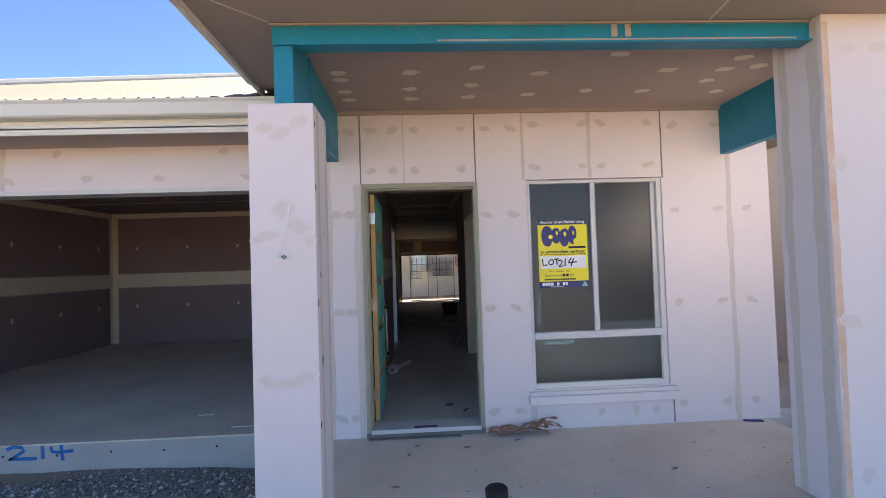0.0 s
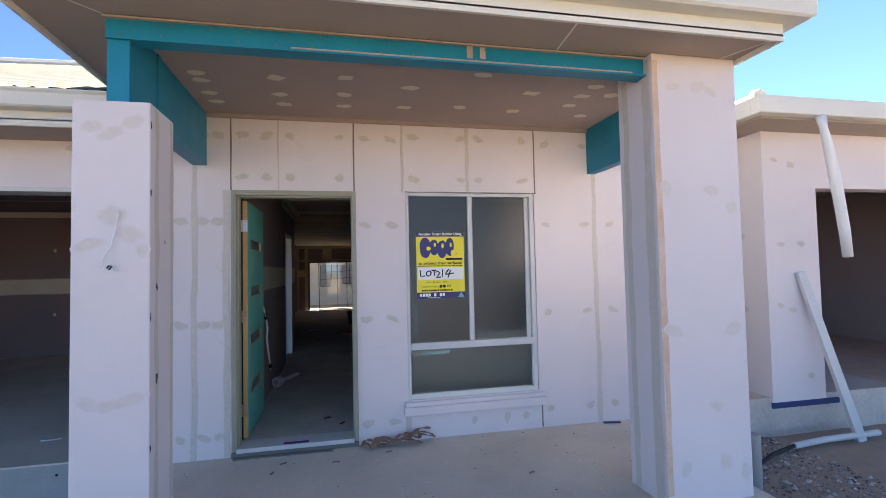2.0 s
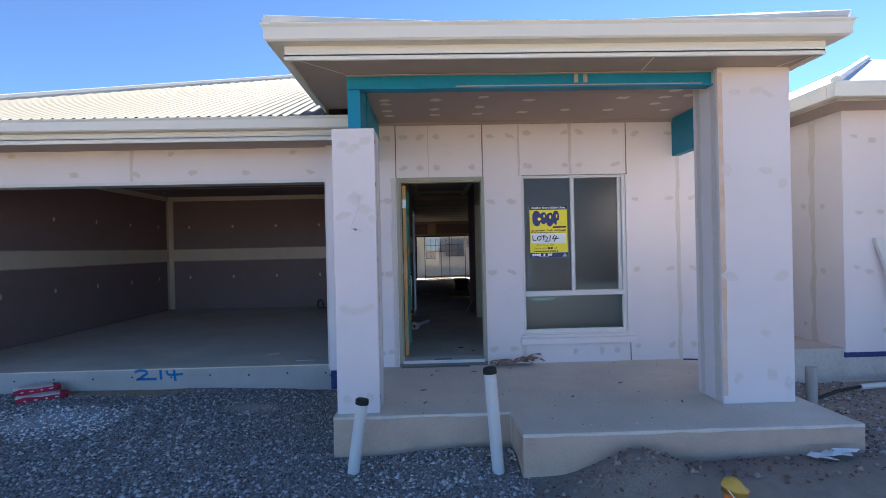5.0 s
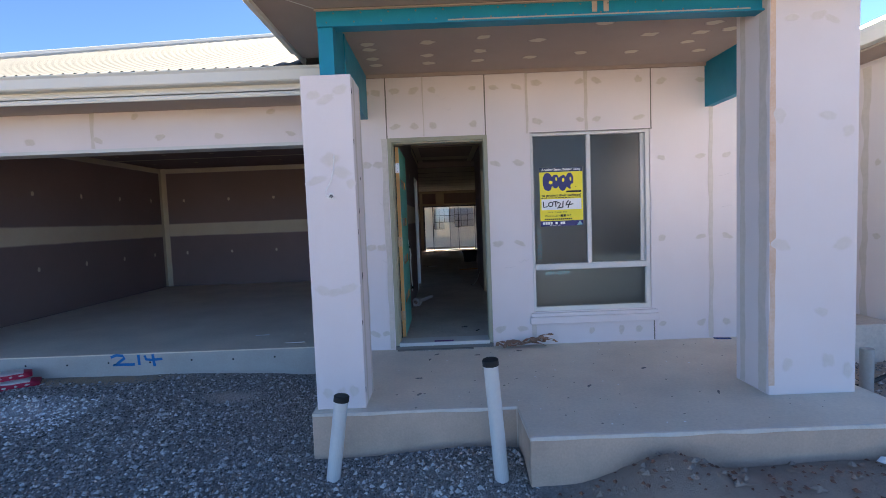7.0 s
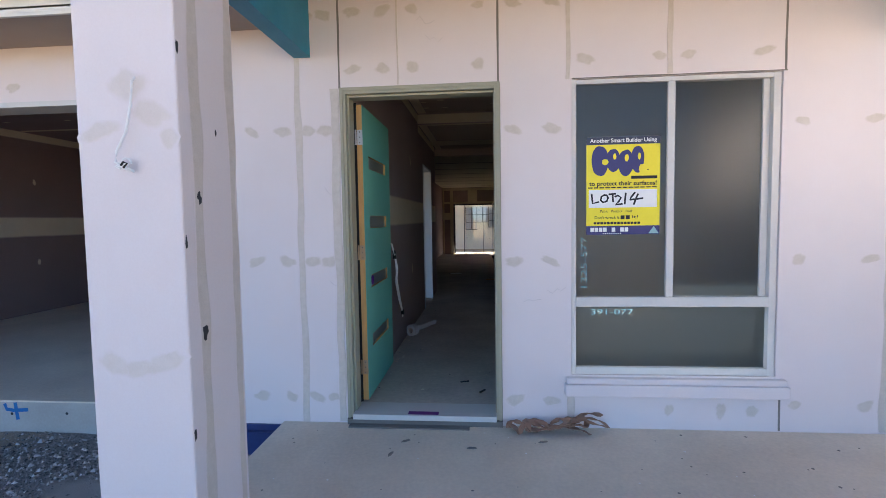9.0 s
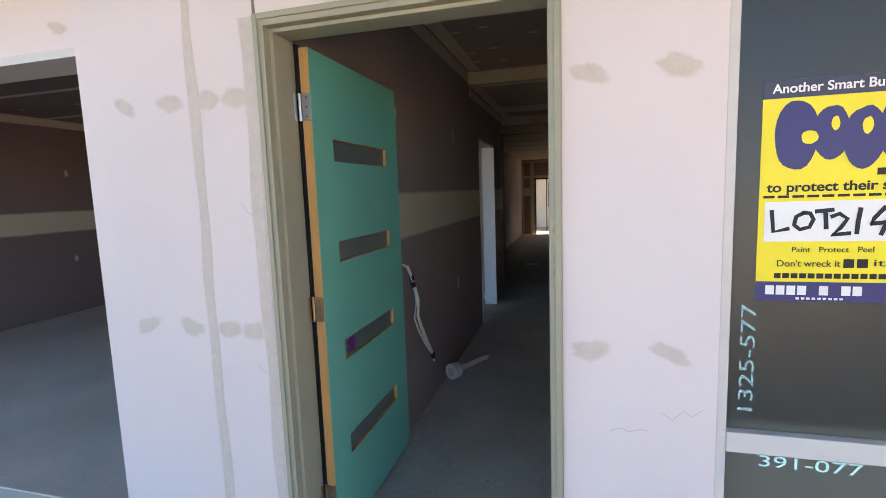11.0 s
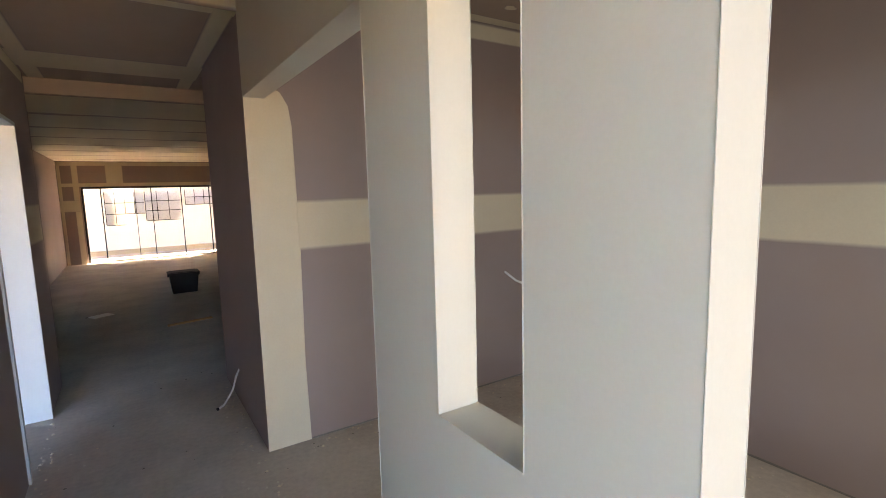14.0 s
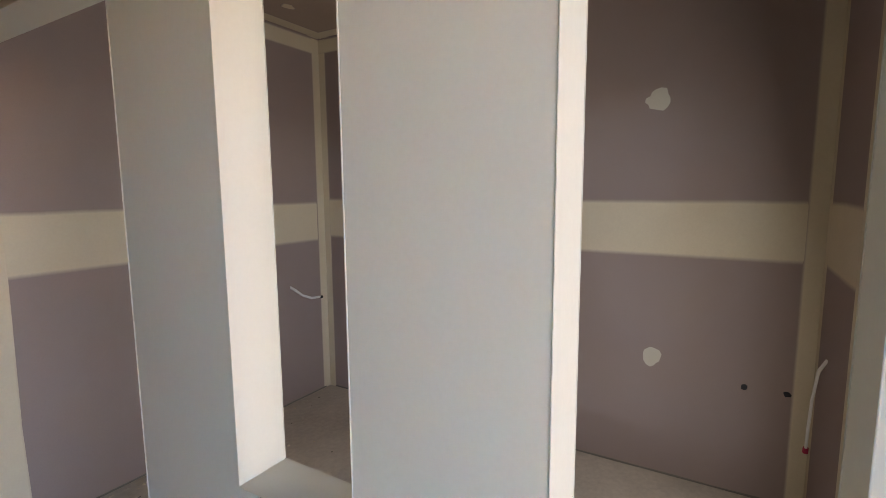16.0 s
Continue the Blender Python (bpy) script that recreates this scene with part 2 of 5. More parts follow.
def tube(bm, pts, r, n=8, cap=True):
    """A round tube along points."""
    rings = []
    pts = [Vector(p) for p in pts]
    for i, p in enumerate(pts):
        d = (pts[min(i + 1, len(pts) - 1)] - pts[max(i - 1, 0)]).normalized()
        q = d.to_track_quat("Z", "Y")
        rr = r[i] if isinstance(r, (list, tuple)) else r
        rings.append([bm.verts.new(p + q @ Vector((rr * math.cos(2 * math.pi * k / n), rr * math.sin(2 * math.pi * k / n), 0))) for k in range(n)])
    for a, b in zip(rings, rings[1:]):
        for k in range(n):
            bm.faces.new((a[k], a[(k + 1) % n], b[(k + 1) % n], b[k]))
    if cap:
        bm.faces.new(rings[0][::-1])
        bm.faces.new(rings[-1])


def blob(bm, o, u, v, ru, rv, nrm, t=0.0025, n=16, wob=0.22, seed=0.0):
    """A thin trowelled patch with an uneven outline, lying on a wall."""
    o, u, v, nrm = Vector(o), Vector(u), Vector(v), Vector(nrm)
    thin = bm.verts.layers.float.get("thin") or bm.verts.layers.float.new("thin")
    c = bm.verts.new(o + nrm * t)
    inner, outer = [], []
    for k in range(n):
        a = 2 * math.pi * k / n
        s = 1 + wob * noise.noise(Vector((math.cos(a) * 1.3 + seed * 3.1, math.sin(a) * 1.3, seed * 7.7))) * 2
        p = o + u * (ru * s * math.cos(a)) + v * (rv * s * math.sin(a))
        inner.append(bm.verts.new(o + (p - o) * 0.66 + nrm * t))
        outer.append(bm.verts.new(o + (p - o) * 1.08 + nrm * 0.0003))
        outer[-1][thin] = 1.0
    for k in range(n):
        j = (k + 1) % n
        bm.faces.new((c, inner[k], inner[j]))
        bm.faces.new((inner[k], outer[k], outer[j], inner[j]))


def strip(bm, o, u, v, length, width, nrm, t=0.0022, steps=24, wob=0.12, seed=0.0):
    """A thin filled joint that runs along u, with wavering edges."""
    o, u, v, nrm = Vector(o), Vector(u), Vector(v), Vector(nrm)
    thin = bm.verts.layers.float.get("thin") or bm.verts.layers.float.new("thin")
    rows_ = []
    for i in range(steps + 1):
        s = length * i / steps
        a = width / 2 * (1 + wob * 2.2 * noise.noise(Vector((s * 4, seed * 5.3, 1.0))))
        b = width / 2 * (1 + wob * 2.2 * noise.noise(Vector((s * 4, seed * 5.3, 9.0))))
        edge = min(0.03, 0.3 * min(a, b))
        rows_.append([bm.verts.new(o + u * s + v * w + nrm * h) for w, h in ((-a, 0.0003), (-a + edge, t), (b - edge, t), (b, 0.0003))])
        rows_[-1][0][thin] = rows_[-1][3][thin] = 1.0
    for r0, r1 in zip(rows_, rows_[1:]):
        for k in range(3):
            bm.faces.new((r0[k], r0[k + 1], r1[k + 1], r1[k]))


def wall(name, list_, mat, label, bevel=0.0):
    return tagged(boxes(name, list_, mat, bevel=bevel), label, "wall", kind="structure")


X, Y, Z = Vector((1, 0, 0)), Vector((0, 1, 0)), Vector((0, 0, 1))

# ---- ground ----
GZ = -0.40


def ground_height(x, y):
    """Gravel level, with the heap against the porch step and small unevenness."""
    z = GZ + 0.02 * noise.noise(Vector((x * 0.9, y * 0.9, 0.0))) + 0.012 * noise.noise(Vector((x * 4, y * 4, 3.0)))
    z += 0.07 * max(0.0, min(1.0, (-0.9 - x) / 1.5)) * max(0.0, min(1.0, (y + 2.2) / 2.0))
    heap = 0.23 * math.exp(-((x - 1.78) / 0.32) ** 2 - ((y + 2.32) / 0.33) ** 2)
    heap += 0.15 * math.exp(-((x - 2.7) / 0.8) ** 2 - ((y + 2.35) / 0.4) ** 2) + 0.10 * math.exp(-((x - 3.6) / 0.5) ** 2 - ((y + 2.3) / 0.4) ** 2)
    heap += 0.10 * math.exp(-((x - 0.62) / 0.6) ** 2 - ((y + 1.85) / 0.25) ** 2)
    return z + heap


def make_ground():
    bm = bmesh.new()
    xs = [-400, -80, -25, -12] + [-9 + 0.12 * i for i in range(134)] + [12, 25, 80, 400]
    ys = [-400, -80, -25, -12, -9] + [-7 + 0.12 * i for i in range(70)] + [4, 10, 25, 80, 400]
    grid = [[bm.verts.new((x, y, ground_height(x, y) if abs(x) < 10 and -8 < y < 2 else GZ)) for y in ys] for x in xs]
    for i in range(len(xs) - 1):
        for j in range(len(ys) - 1):
            bm.faces.new((grid[i][j], grid[i + 1][j], grid[i + 1][j + 1], grid[i][j + 1]))
    return tagged(mesh_object("ground", bm, M["ground"], smooth=True), "dark crushed gravel and grey earth around an unfinished house", "ground", kind="structure")


def ground_material():
    m = material("gravel and earth", (0.18, 0.165, 0.155), (0.42, 0.385, 0.355), rough=0.95, scale=40, fine=160, bump=1.0, dist=0.02)
    nt = m.node_tree
    b = nt.nodes["Principled BSDF"]
    src = b.inputs["Base Color"].links[0].from_socket
    co = nt.nodes.new("ShaderNodeTexCoord")
    big = node(nt, "ShaderNodeTexNoise", Scale=0.7, Detail=3.0)
    nt.links.new(co.outputs["Object"], big.inputs["Vector"])
    sep = nt.nodes.new("ShaderNodeSeparateXYZ")
    nt.links.new(co.outputs["Object"], sep.inputs[0])
    # earth on the +x side of the step, gravel on the driveway side
    add = nt.nodes.new("ShaderNodeMath")
    add.operation = "MULTIPLY_ADD"
    add.inputs[1].default_value = 2.2
    nt.links.new(big.outputs[0], add.inputs[0])
    nt.links.new(sep.outputs[0], add.inputs[2])
    rng = node(nt, "ShaderNodeMapRange")
    rng.inputs[1].default_value, rng.inputs[2].default_value = 1.9, 2.6
    nt.links.new(add.outputs[0], rng.inputs[0])
    mx = nt.nodes.new("ShaderNodeMix")
    mx.data_type = "RGBA"
    nt.links.new(rng.outputs[0], mx.inputs[0])
    nt.links.new(src, mx.inputs[6])
    en = node(nt, "ShaderNodeTexNoise", Scale=9.0, Detail=6.0)
    nt.links.new(co.outputs["Object"], en.inputs["Vector"])
    er = nt.nodes.new("ShaderNodeMix")
    er.data_type = "RGBA"
    er.inputs[6].default_value, er.inputs[7].default_value = (0.50, 0.39, 0.315, 1), (0.34, 0.265, 0.215, 1)
    nt.links.new(en.outputs[0], er.inputs[0])
    nt.links.new(er.outputs[2], mx.inputs[7])
    # unseen ground out front: pale clay tone added to bounce warm light back
    clay = nt.nodes.new("ShaderNodeMix")
    clay.data_type = "RGBA"
    fr = node(nt, "ShaderNodeMapRange")
    fr.inputs[1].default_value, fr.inputs[2].default_value = -4.6, -6.2
    nt.links.new(sep.outputs[1], fr.inputs[0])
    nt.links.new(fr.outputs[0], clay.inputs[0])
    nt.links.new(mx.outputs[2], clay.inputs[6])
    ck = nt.nodes.new("ShaderNodeMix")
    ck.data_type = "RGBA"
    ck.inputs[6].default_value, ck.inputs[7].default_value = (0.43, 0.335, 0.225, 1), (0.37, 0.285, 0.19, 1)
    nt.links.new(en.outputs[0], ck.inputs[0])
    nt.links.new(ck.outputs[2], clay.inputs[7])
    # brown clay along the slab foot, plaster dust spilt on the gravel, a washed-out pale spot
    last = clay.outputs[2]
    for cx, cy, rx, ry, tint in ((-3.3, 0.16, 1.0, 0.20, (0.46, 0.34, 0.23, 1)), (-4.9, -0.85, 0.9, 0.45, (0.30, 0.25, 0.21, 1)), (-3.45, -0.62, 0.75, 0.40, (0.55, 0.53, 0.52, 1)), (-1.55, -0.38, 0.36, 0.20, (0.52, 0.45, 0.40, 1))):
        off = nt.nodes.new("ShaderNodeMapping")
        off.inputs["Location"].default_value = (-cx / rx, -cy / ry, 0.0)
        off.inputs["Scale"].default_value = (1 / rx, 1 / ry, 0.0)
        nt.links.new(co.outputs["Object"], off.inputs["Vector"])
        far_ = nt.nodes.new("ShaderNodeVectorMath")
        far_.operation = "LENGTH"
        nt.links.new(off.outputs[0], far_.inputs[0])
        spill = nt.nodes.new("ShaderNodeMath")
        spill.operation = "MULTIPLY_ADD"
        spill.inputs[1].default_value = 1.4
        nt.links.new(en.outputs[0], spill.inputs[0])
        nt.links.new(far_.outputs["Value"], spill.inputs[2])
        sr = node(nt, "ShaderNodeMapRange")
        sr.inputs[1].default_value, sr.inputs[2].default_value = 1.9, 1.0
        nt.links.new(spill.outputs[0], sr.inputs[0])
        dust = nt.nodes.new("ShaderNodeMix")
        dust.data_type = "RGBA"
        dust.inputs[7].default_value = tint
        nt.links.new(sr.outputs[0], dust.inputs[0])
        nt.links.new(last, dust.inputs[6])
        last = dust.outputs[2]
    nt.links.new(last, b.inputs["Base Color"])
    return m


M["ground"] = ground_material()
make_ground()

# ---- slabs ----
porch = tagged(boxes("porch_slab", [(-0.44, 1.012, -1.63, -0.002, -0.60, -0.07), (1.012, 3.53, -2.115, -0.002, -0.60, -0.07)], M["slab"]), "grey concrete porch slab with a projecting step", "slab", kind="structure")
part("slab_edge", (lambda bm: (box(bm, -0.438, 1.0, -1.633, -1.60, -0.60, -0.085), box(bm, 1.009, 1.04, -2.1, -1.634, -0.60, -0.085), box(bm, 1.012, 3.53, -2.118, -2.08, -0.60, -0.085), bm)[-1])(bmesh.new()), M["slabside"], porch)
# pale strips along the slab arris paint the light it catches
M["arris_highlight"] = material("concrete arris painted as a highlight", (0.74, 0.66, 0.57), (0.60, 0.53, 0.46), rough=0.9, scale=12, fine=90, bump=0.3)
bm = bmesh.new()
strip(bm, (-0.435, -1.633, -0.081), X, Z, 1.44, 0.020, -Y, t=0.002, steps=40, wob=0.35, seed=1)
strip(bm, (1.009, -2.115, -0.081), Y, Z, 0.48, 0.020, -X, t=0.002, steps=20, wob=0.35, seed=2)
strip(bm, (1.012, -2.118, -0.081), X, Z, 2.52, 0.022, -Y, t=0.002, steps=70, wob=0.35, seed=3)
strip(bm, (-0.435, -1.622, -0.07), X, Y, 1.44, 0.014, Z, t=0.0012, steps=40, wob=0.4, seed=4)
strip(bm, (1.02, -2.107, -0.07), X, Y, 2.51, 0.014, Z, t=0.0012, steps=70, wob=0.4, seed=5)
part("arris", bm, M["arris_highlight"], porch, "pale strip painted where the slab edge catches light")
garage_slab = tagged(boxes("garage_slab", [(-6.2, -0.085, 0.30, 6.6, -0.70, -0.085)], M["slab"]), "grey concrete garage slab with a raised edge", "slab", kind="structure")
M["formed"] = material("grey formed concrete edge", (0.42, 0.40, 0.37), (0.34, 0.32, 0.295), rough=0.9, scale=2.5, fine=50, bump=0.35)
part("slab_edge", (lambda bm: (box(bm, -6.2, -0.085, 0.2988, 0.31, -0.70, -0.098), bm)[-1])(bmesh.new()), M["formed"], garage_slab)
tagged(boxes("floor", [(-0.083, 7.0, 0.02, 16.0, -0.5, 0.0)], M["floor"]), "dusty grey concrete hall floor", "floor", kind="structure")
tagged(boxes("floor_room", [(-0.7, -0.085, 5.3, 16.0, -0.5, 0.0)], M["floor"]), "dusty grey concrete living room floor", "floor", kind="structure")

# ---- outer walls ----
FRONT = [(-0.80, 0.0, 0.0, 0.16, -0.13, 2.73), (0.0, 1.012, 0.0, 0.16, 2.10, 2.73), (1.012, 1.445, 0.0, 0.16, -0.072, 2.73),
         (1.445, 2.664, 0.0, 0.16, 2.10, 2.73), (1.445, 2.664, 0.0, 0.16, -0.072, 0.27), (2.664, 3.655, 0.0, 0.16, -0.072, 2.73), (3.452, 3.655, 0.0, 0.16, 2.73, 2.98)]
wall_front = wall("wall_front", FRONT, M["panel"], "pinkish white fibre panel front wall with beige filler patches")
# dark colour chosen to cut the sunlight this wall bounces into the alley
wall("wall_east", [(3.413, 3.65, 0.162, 16.0, -0.45, 2.73)], M["bouncecut"], "outer side wall, coloured dark to dim the alley")
wall_garage = wall("wall_garage_front", [(-5.7, -0.802, 0.10, 0.26, 2.12, 2.52), (-6.2, -5.7, 0.10, 0.26, -0.08, 2.52)], M["panel"], "pinkish white garage header panel with faint filler patches")
garage_lintel = tagged(boxes("lintel", [(-5.7, -0.802, 0.085, 0.30, 2.085, 2.12)], M["alu"]), "grey steel garage lintel", "lintel", kind="structure")
boxes_jamb = tagged(boxes("trim", [(-0.83, -0.802, 0.05, 0.32, -0.08, 2.085)], M["alu"]), "grey metal garage jamb trim", "trim", kind="structure")

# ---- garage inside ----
wall("wall_garage_left", [(-6.2, -6.0, 0.262, 6.4, -0.08, 2.67)], M["shadedboard"], "grey plasterboard garage side wall with cream joint band")
wall("wall_garage_back", [(-6.2, -0.09, 6.4, 6.55, -0.08, 2.67)], M["shadedboard"], "grey plasterboard garage back wall with cream joint band")
tagged(boxes("ceiling_garage", [(-6.2, -0.09, 0.262, 6.55, 2.672, 2.72)], M["shadedboard"]), "plasterboard garage ceiling with shade in its colour", "ceiling", kind="structure")
bands = bmesh.new()
strip(bands, (-5.997, 0.3, 1.24), Y, Z, 6.1, 0.31, X, steps=40, wob=0.03)
strip(bands, (-6.0, 6.397, 1.24), X, Z, 5.9, 0.31, -Y, steps=40, wob=0.02, seed=2)
strip(bands, (-5.997, 6.36, -0.07), Z, Y, 2.74, 0.14, X, t=0.004, wob=0.03)
strip(bands, (-5.94, 6.397, -0.07), Z, X, 2.74, 0.14, -Y, t=0.004, wob=0.03)
strip(bands, (-5.997, 0.3, 2.61), Y, Z, 6.1, 0.12, X, t=0.0055, wob=0.04)
strip(bands, (-6.0, 6.397, 2.61), X, Z, 5.9, 0.12, -Y, t=0.0055, wob=0.04)
for z in (1.92, 0.70):
    for k in range(6):
        blob(bands, (-5.5 + 1.05 * k, 6.399, z), X, Z, 0.03, 0.04, -Y, t=0.002, seed=k + z)
        blob(bands, (-5.999, 0.7 + 1.05 * k, z), Y, Z, 0.03, 0.045, X, t=0.002, seed=k + 9 + z)
for y in (1.3, 2.5, 3.7, 4.9):
    strip(bands, (-6.0, y, 2.672), X, Y, 5.9, 0.10, -Z, steps=30, wob=0.04, seed=y)
    for k in range(7):
        blob(bands, (-5.6 + 0.9 * k, y + 0.6, 2.672), X, Y, 0.05, 0.03, -Z, t=0.002, seed=k + y)
tagged(mesh_object("trim", bands, M["compound"]), "cream joint compound bands on garage walls", "trim", kind="structure")

# ---- hall and study walls ----
wall_hall_left = wall("wall_hall_left", [(-0.083, 0.045, 0.182, 3.69, 0.0, 2.63), (-0.083, 0.045, 3.69, 4.65, 2.03, 2.63), (-0.083, 0.045, 4.65, 5.35, 0.0, 2.63)], M["board"], "grey brown plasterboard hall wall with a cream joint band")
wall_partition = wall("wall_partition", [(1.197, 1.31, 0.162, 0.418, 0.0, 2.69), (1.197, 1.31, 0.418, 0.72, 0.0, 0.99), (1.197, 1.31, 0.418, 0.72, 2.05, 2.69),
    (1.197, 1.31, 0.72, 1.05, 0.0, 2.69), (1.197, 1.31, 1.05, 1.345, 0.0, 0.99), (1.197, 1.31, 1.05, 1.345, 2.05, 2.69), (1.197, 1.31, 1.345, 1.69, 0.0, 2.69),
    (1.197, 1.31, 1.69, 3.27, 2.05, 2.69)], M["plaster"], "cream set plaster partition with two tall slot openings")
wall_hall_right = wall("wall_hall_right", [(1.2, 1.31, 3.27, 4.6, 0.0, 2.69)], M["board"], "grey brown plasterboard hall wall beside a wide opening")
wall_study_north = wall("wall_study_north", [(1.31, 3.41, 3.27, 3.38, 0.0, 2.69)], M["board"], "grey plasterboard study wall with a cream joint band")
wall_study_east = wall("wall_study_east", [(3.408, 3.412, 0.162, 3.27, 0.0, 2.69)], M["board"], "grey plasterboard study wall with two filler patches")
wall_study_south = wall("wall_study_south", [(1.31, 1.44, 0.16, 0.164, 0.0, 2.69), (2.67, 3.408, 0.16, 0.164, 0.0, 2.69), (1.44, 2.67, 0.16, 0.164, 2.11, 2.69), (1.44, 2.67, 0.16, 0.164, 0.0, 0.27)], M["board"], "grey plasterboard lining beneath the study window")
tagged(boxes("ceiling_hall", [(-0.083, 1.2, 0.16, 3.26, 2.632, 2.72), (-0.083, 1.2, 3.26, 5.5, 2.49, 2.72)], M["ceilboard"]), "brown plasterboard hall ceiling with a dropped bulkhead", "ceiling", kind="structure")
tagged(boxes("ceiling_study", [(1.2, 3.41, 0.16, 3.38, 2.692, 2.75)], M["ceilboard"]), "brown plasterboard study ceiling", "ceiling", kind="structure")

# ---- living room at the end of the hall ----
wall("wall_living_left", [(-0.8, -0.63, 5.3, 14.5, 0.0, 2.45)], M["board"], "plasterboard living room side wall")
wall("wall_living_return", [(-0.63, -0.085, 5.25, 5.35, 0.0, 2.63), (1.2, 6.0, 4.6, 4.7, 0.0, 2.63)], M["board"], "plasterboard wall around the hall mouth")
wall("wall_living_right", [(6.0, 6.15, 4.6, 14.5, 0.0, 2.45)], M["board"], "plasterboard living room end wall")
FW = 14.33
wall_rear = wall("wall_rear", [(-0.8, -0.22, FW, FW + 0.2, 0.0, 2.45), (-0.22, 3.2, FW, FW + 0.2, 1.78, 2.45), (3.2, 6.15, FW, FW + 0.2, 0.0, 2.45)], M["board"], "plasterboard rear wall around a sliding door")
tagged(boxes("ceiling_living", [(-0.8, 6.15, 5.5, 14.55, 2.37, 2.5)], M["ceilboard"]), "plasterboard living room ceiling with joint bands", "ceiling", kind="structure")
tagged(boxes("ceiling_living", [(1.2, 6.15, 4.6, 5.5, 2.49, 2.6)], M["ceilboard"]), "plasterboard ceiling beside the hall mouth", "ceiling", kind="structure")

# ---- pillars, beams, roof edges ----
pillar_left = thing("porch_pillar", (-0.24, -1.38, -0.07), "slim pinkish white panel-clad porch pillar with filler patches", "pillar")
part("shaft", (lambda bm: (box(bm, -0.42, -0.068, -1.555, -1.20, -0.07, 2.293), bm)[-1])(bmesh.new()), M["panel"], pillar_left, bevel=0.006)
pillar_right = thing("porch_pillar", (3.1, -1.4, -0.07), "broad pinkish white panel-clad porch pillar with orange stained edge", "pillar")
part("shaft", (lambda bm: (box(bm, 2.80, 3.414, -1.60, -1.22, -0.07, 2.745), bm)[-1])(bmesh.new()), M["panel"], pillar_right, bevel=0.006)

SOF = 2.745
tagged(boxes("soffit", [(-0.68, -0.30, -1.93, -0.55, SOF, SOF + 0.01), (-0.30, 3.45, -1.93, -1.54, SOF, SOF + 0.01), (3.30, 3.45, -1.54, -0.002, SOF, SOF + 0.01)], M["soffit"]), "brown grey eave lining sheets around the porch", "soffit", kind="structure")
tagged(boxes("ceiling_porch", [(-0.30, 3.30, -1.54, 0.0, 2.732, 2.742)], M["porchceil"]), "brown porch ceiling sheet with pale filler dabs", "ceiling", kind="structure")
lines = bmesh.new()
strip(lines, (-0.68, -1.93, SOF), Vector((0.7, 0.714, 0)), Vector((0.714, -0.7, 0)), 0.54, 0.012, -Z, t=0.0015, steps=6, wob=0.05)
strip(lines, (2.15, -1.93, SOF), Vector((0.1, 1, 0)).normalized(), Vector((1, -0.1, 0)).normalized(), 0.39, 0.012, -Z, t=0.0015, steps=6, wob=0.05)
strip(lines, (3.45, -1.93, SOF), Vector((-0.3, 0.7, 0)).normalized(), Vector((0.7, 0.3, 0)).normalized(), 0.36, 0.012, -Z, t=0.0015, steps=6, wob=0.05)
tagged(mesh_object("trim", lines, M["cream"]), "thin cream jointing strips in the eave lining", "trim", kind="structure")
# teal steel: front channel, side beams
beam = thing("steel_beam", (1.2, -1.5, 2.62), "teal primed steel channel beam across the porch front", "beam")
part("web", (lambda bm: (box(bm, -0.29, 2.80, -1.52, -1.512, 2.63, 2.735), bm)[-1])(bmesh.new()), M["teal"], beam)
part("lower_flange", (lambda bm: (box(bm, -0.17, 2.80, -1.545, -1.44, 2.618, 2.629), bm)[-1])(bmesh.new()), M["teal"], beam)
part("packer", (lambda bm: (box(bm, 0.62, 2.70, -1.548, -1.50, 2.630, 2.638), bm)[-1])(bmesh.new()), M["soffit"], beam)
for x in (1.62, 1.70):
    part("cover_plate", (lambda bm: (box(bm, x, x + 0.035, -1.524, -1.519, 2.66, 2.735), bm)[-1])(bmesh.new()), M["soffit"], beam)
for k in range(16):
    for z in (2.655, 2.715):
        x = -0.22 + 0.19 * k + (0.05 if z > 2.7 else 0)
        part("screw", (lambda bm: (tube(bm, [(x, -1.521, z), (x, -1.525, z)], 0.006, 6), bm)[-1])(bmesh.new()), M["joint"], beam)
post = thing("steel_beam", (-0.2, -0.8, 2.3), "teal primed steel side beam above the slim pillar", "beam")
part("end_plate", (lambda bm: (box(bm, -0.29, -0.185, -1.50, -1.49, 2.293, 2.66), bm)[-1])(bmesh.new()), M["teal"], post)
part("web", (lambda bm: (box(bm, -0.20, -0.185, -1.489, -0.001, 2.30, 2.731), bm)[-1])(bmesh.new()), M["teal"], post)
part("flange", (lambda bm: (box(bm, -0.29, -0.201, -1.489, -0.001, 2.30, 2.31), bm)[-1])(bmesh.new()), M["teal"], post)
part("outer_web", (lambda bm: (box(bm, -0.29, -0.28, -1.489, -0.001, 2.311, 2.731), bm)[-1])(bmesh.new()), M["teal"], post)
part("stiffener", (lambda bm: (box(bm, -0.184, -0.176, -1.12, -1.07, 2.305, 2.73), bm)[-1])(bmesh.new()), M["teal"], post)
side = thing("steel_beam", (3.25, -0.6, 2.3), "teal primed steel side beam behind the broad pillar", "beam")
part("web", (lambda bm: (box(bm, 3.22, 3.235, -1.22, -0.001, 2.31, 2.731), bm)[-1])(bmesh.new()), M["teal"], side)
part("flange", (lambda bm: (box(bm, 3.22, 3.30, -1.22, -0.001, 2.298, 2.309), bm)[-1])(bmesh.new()), M["teal"], side)


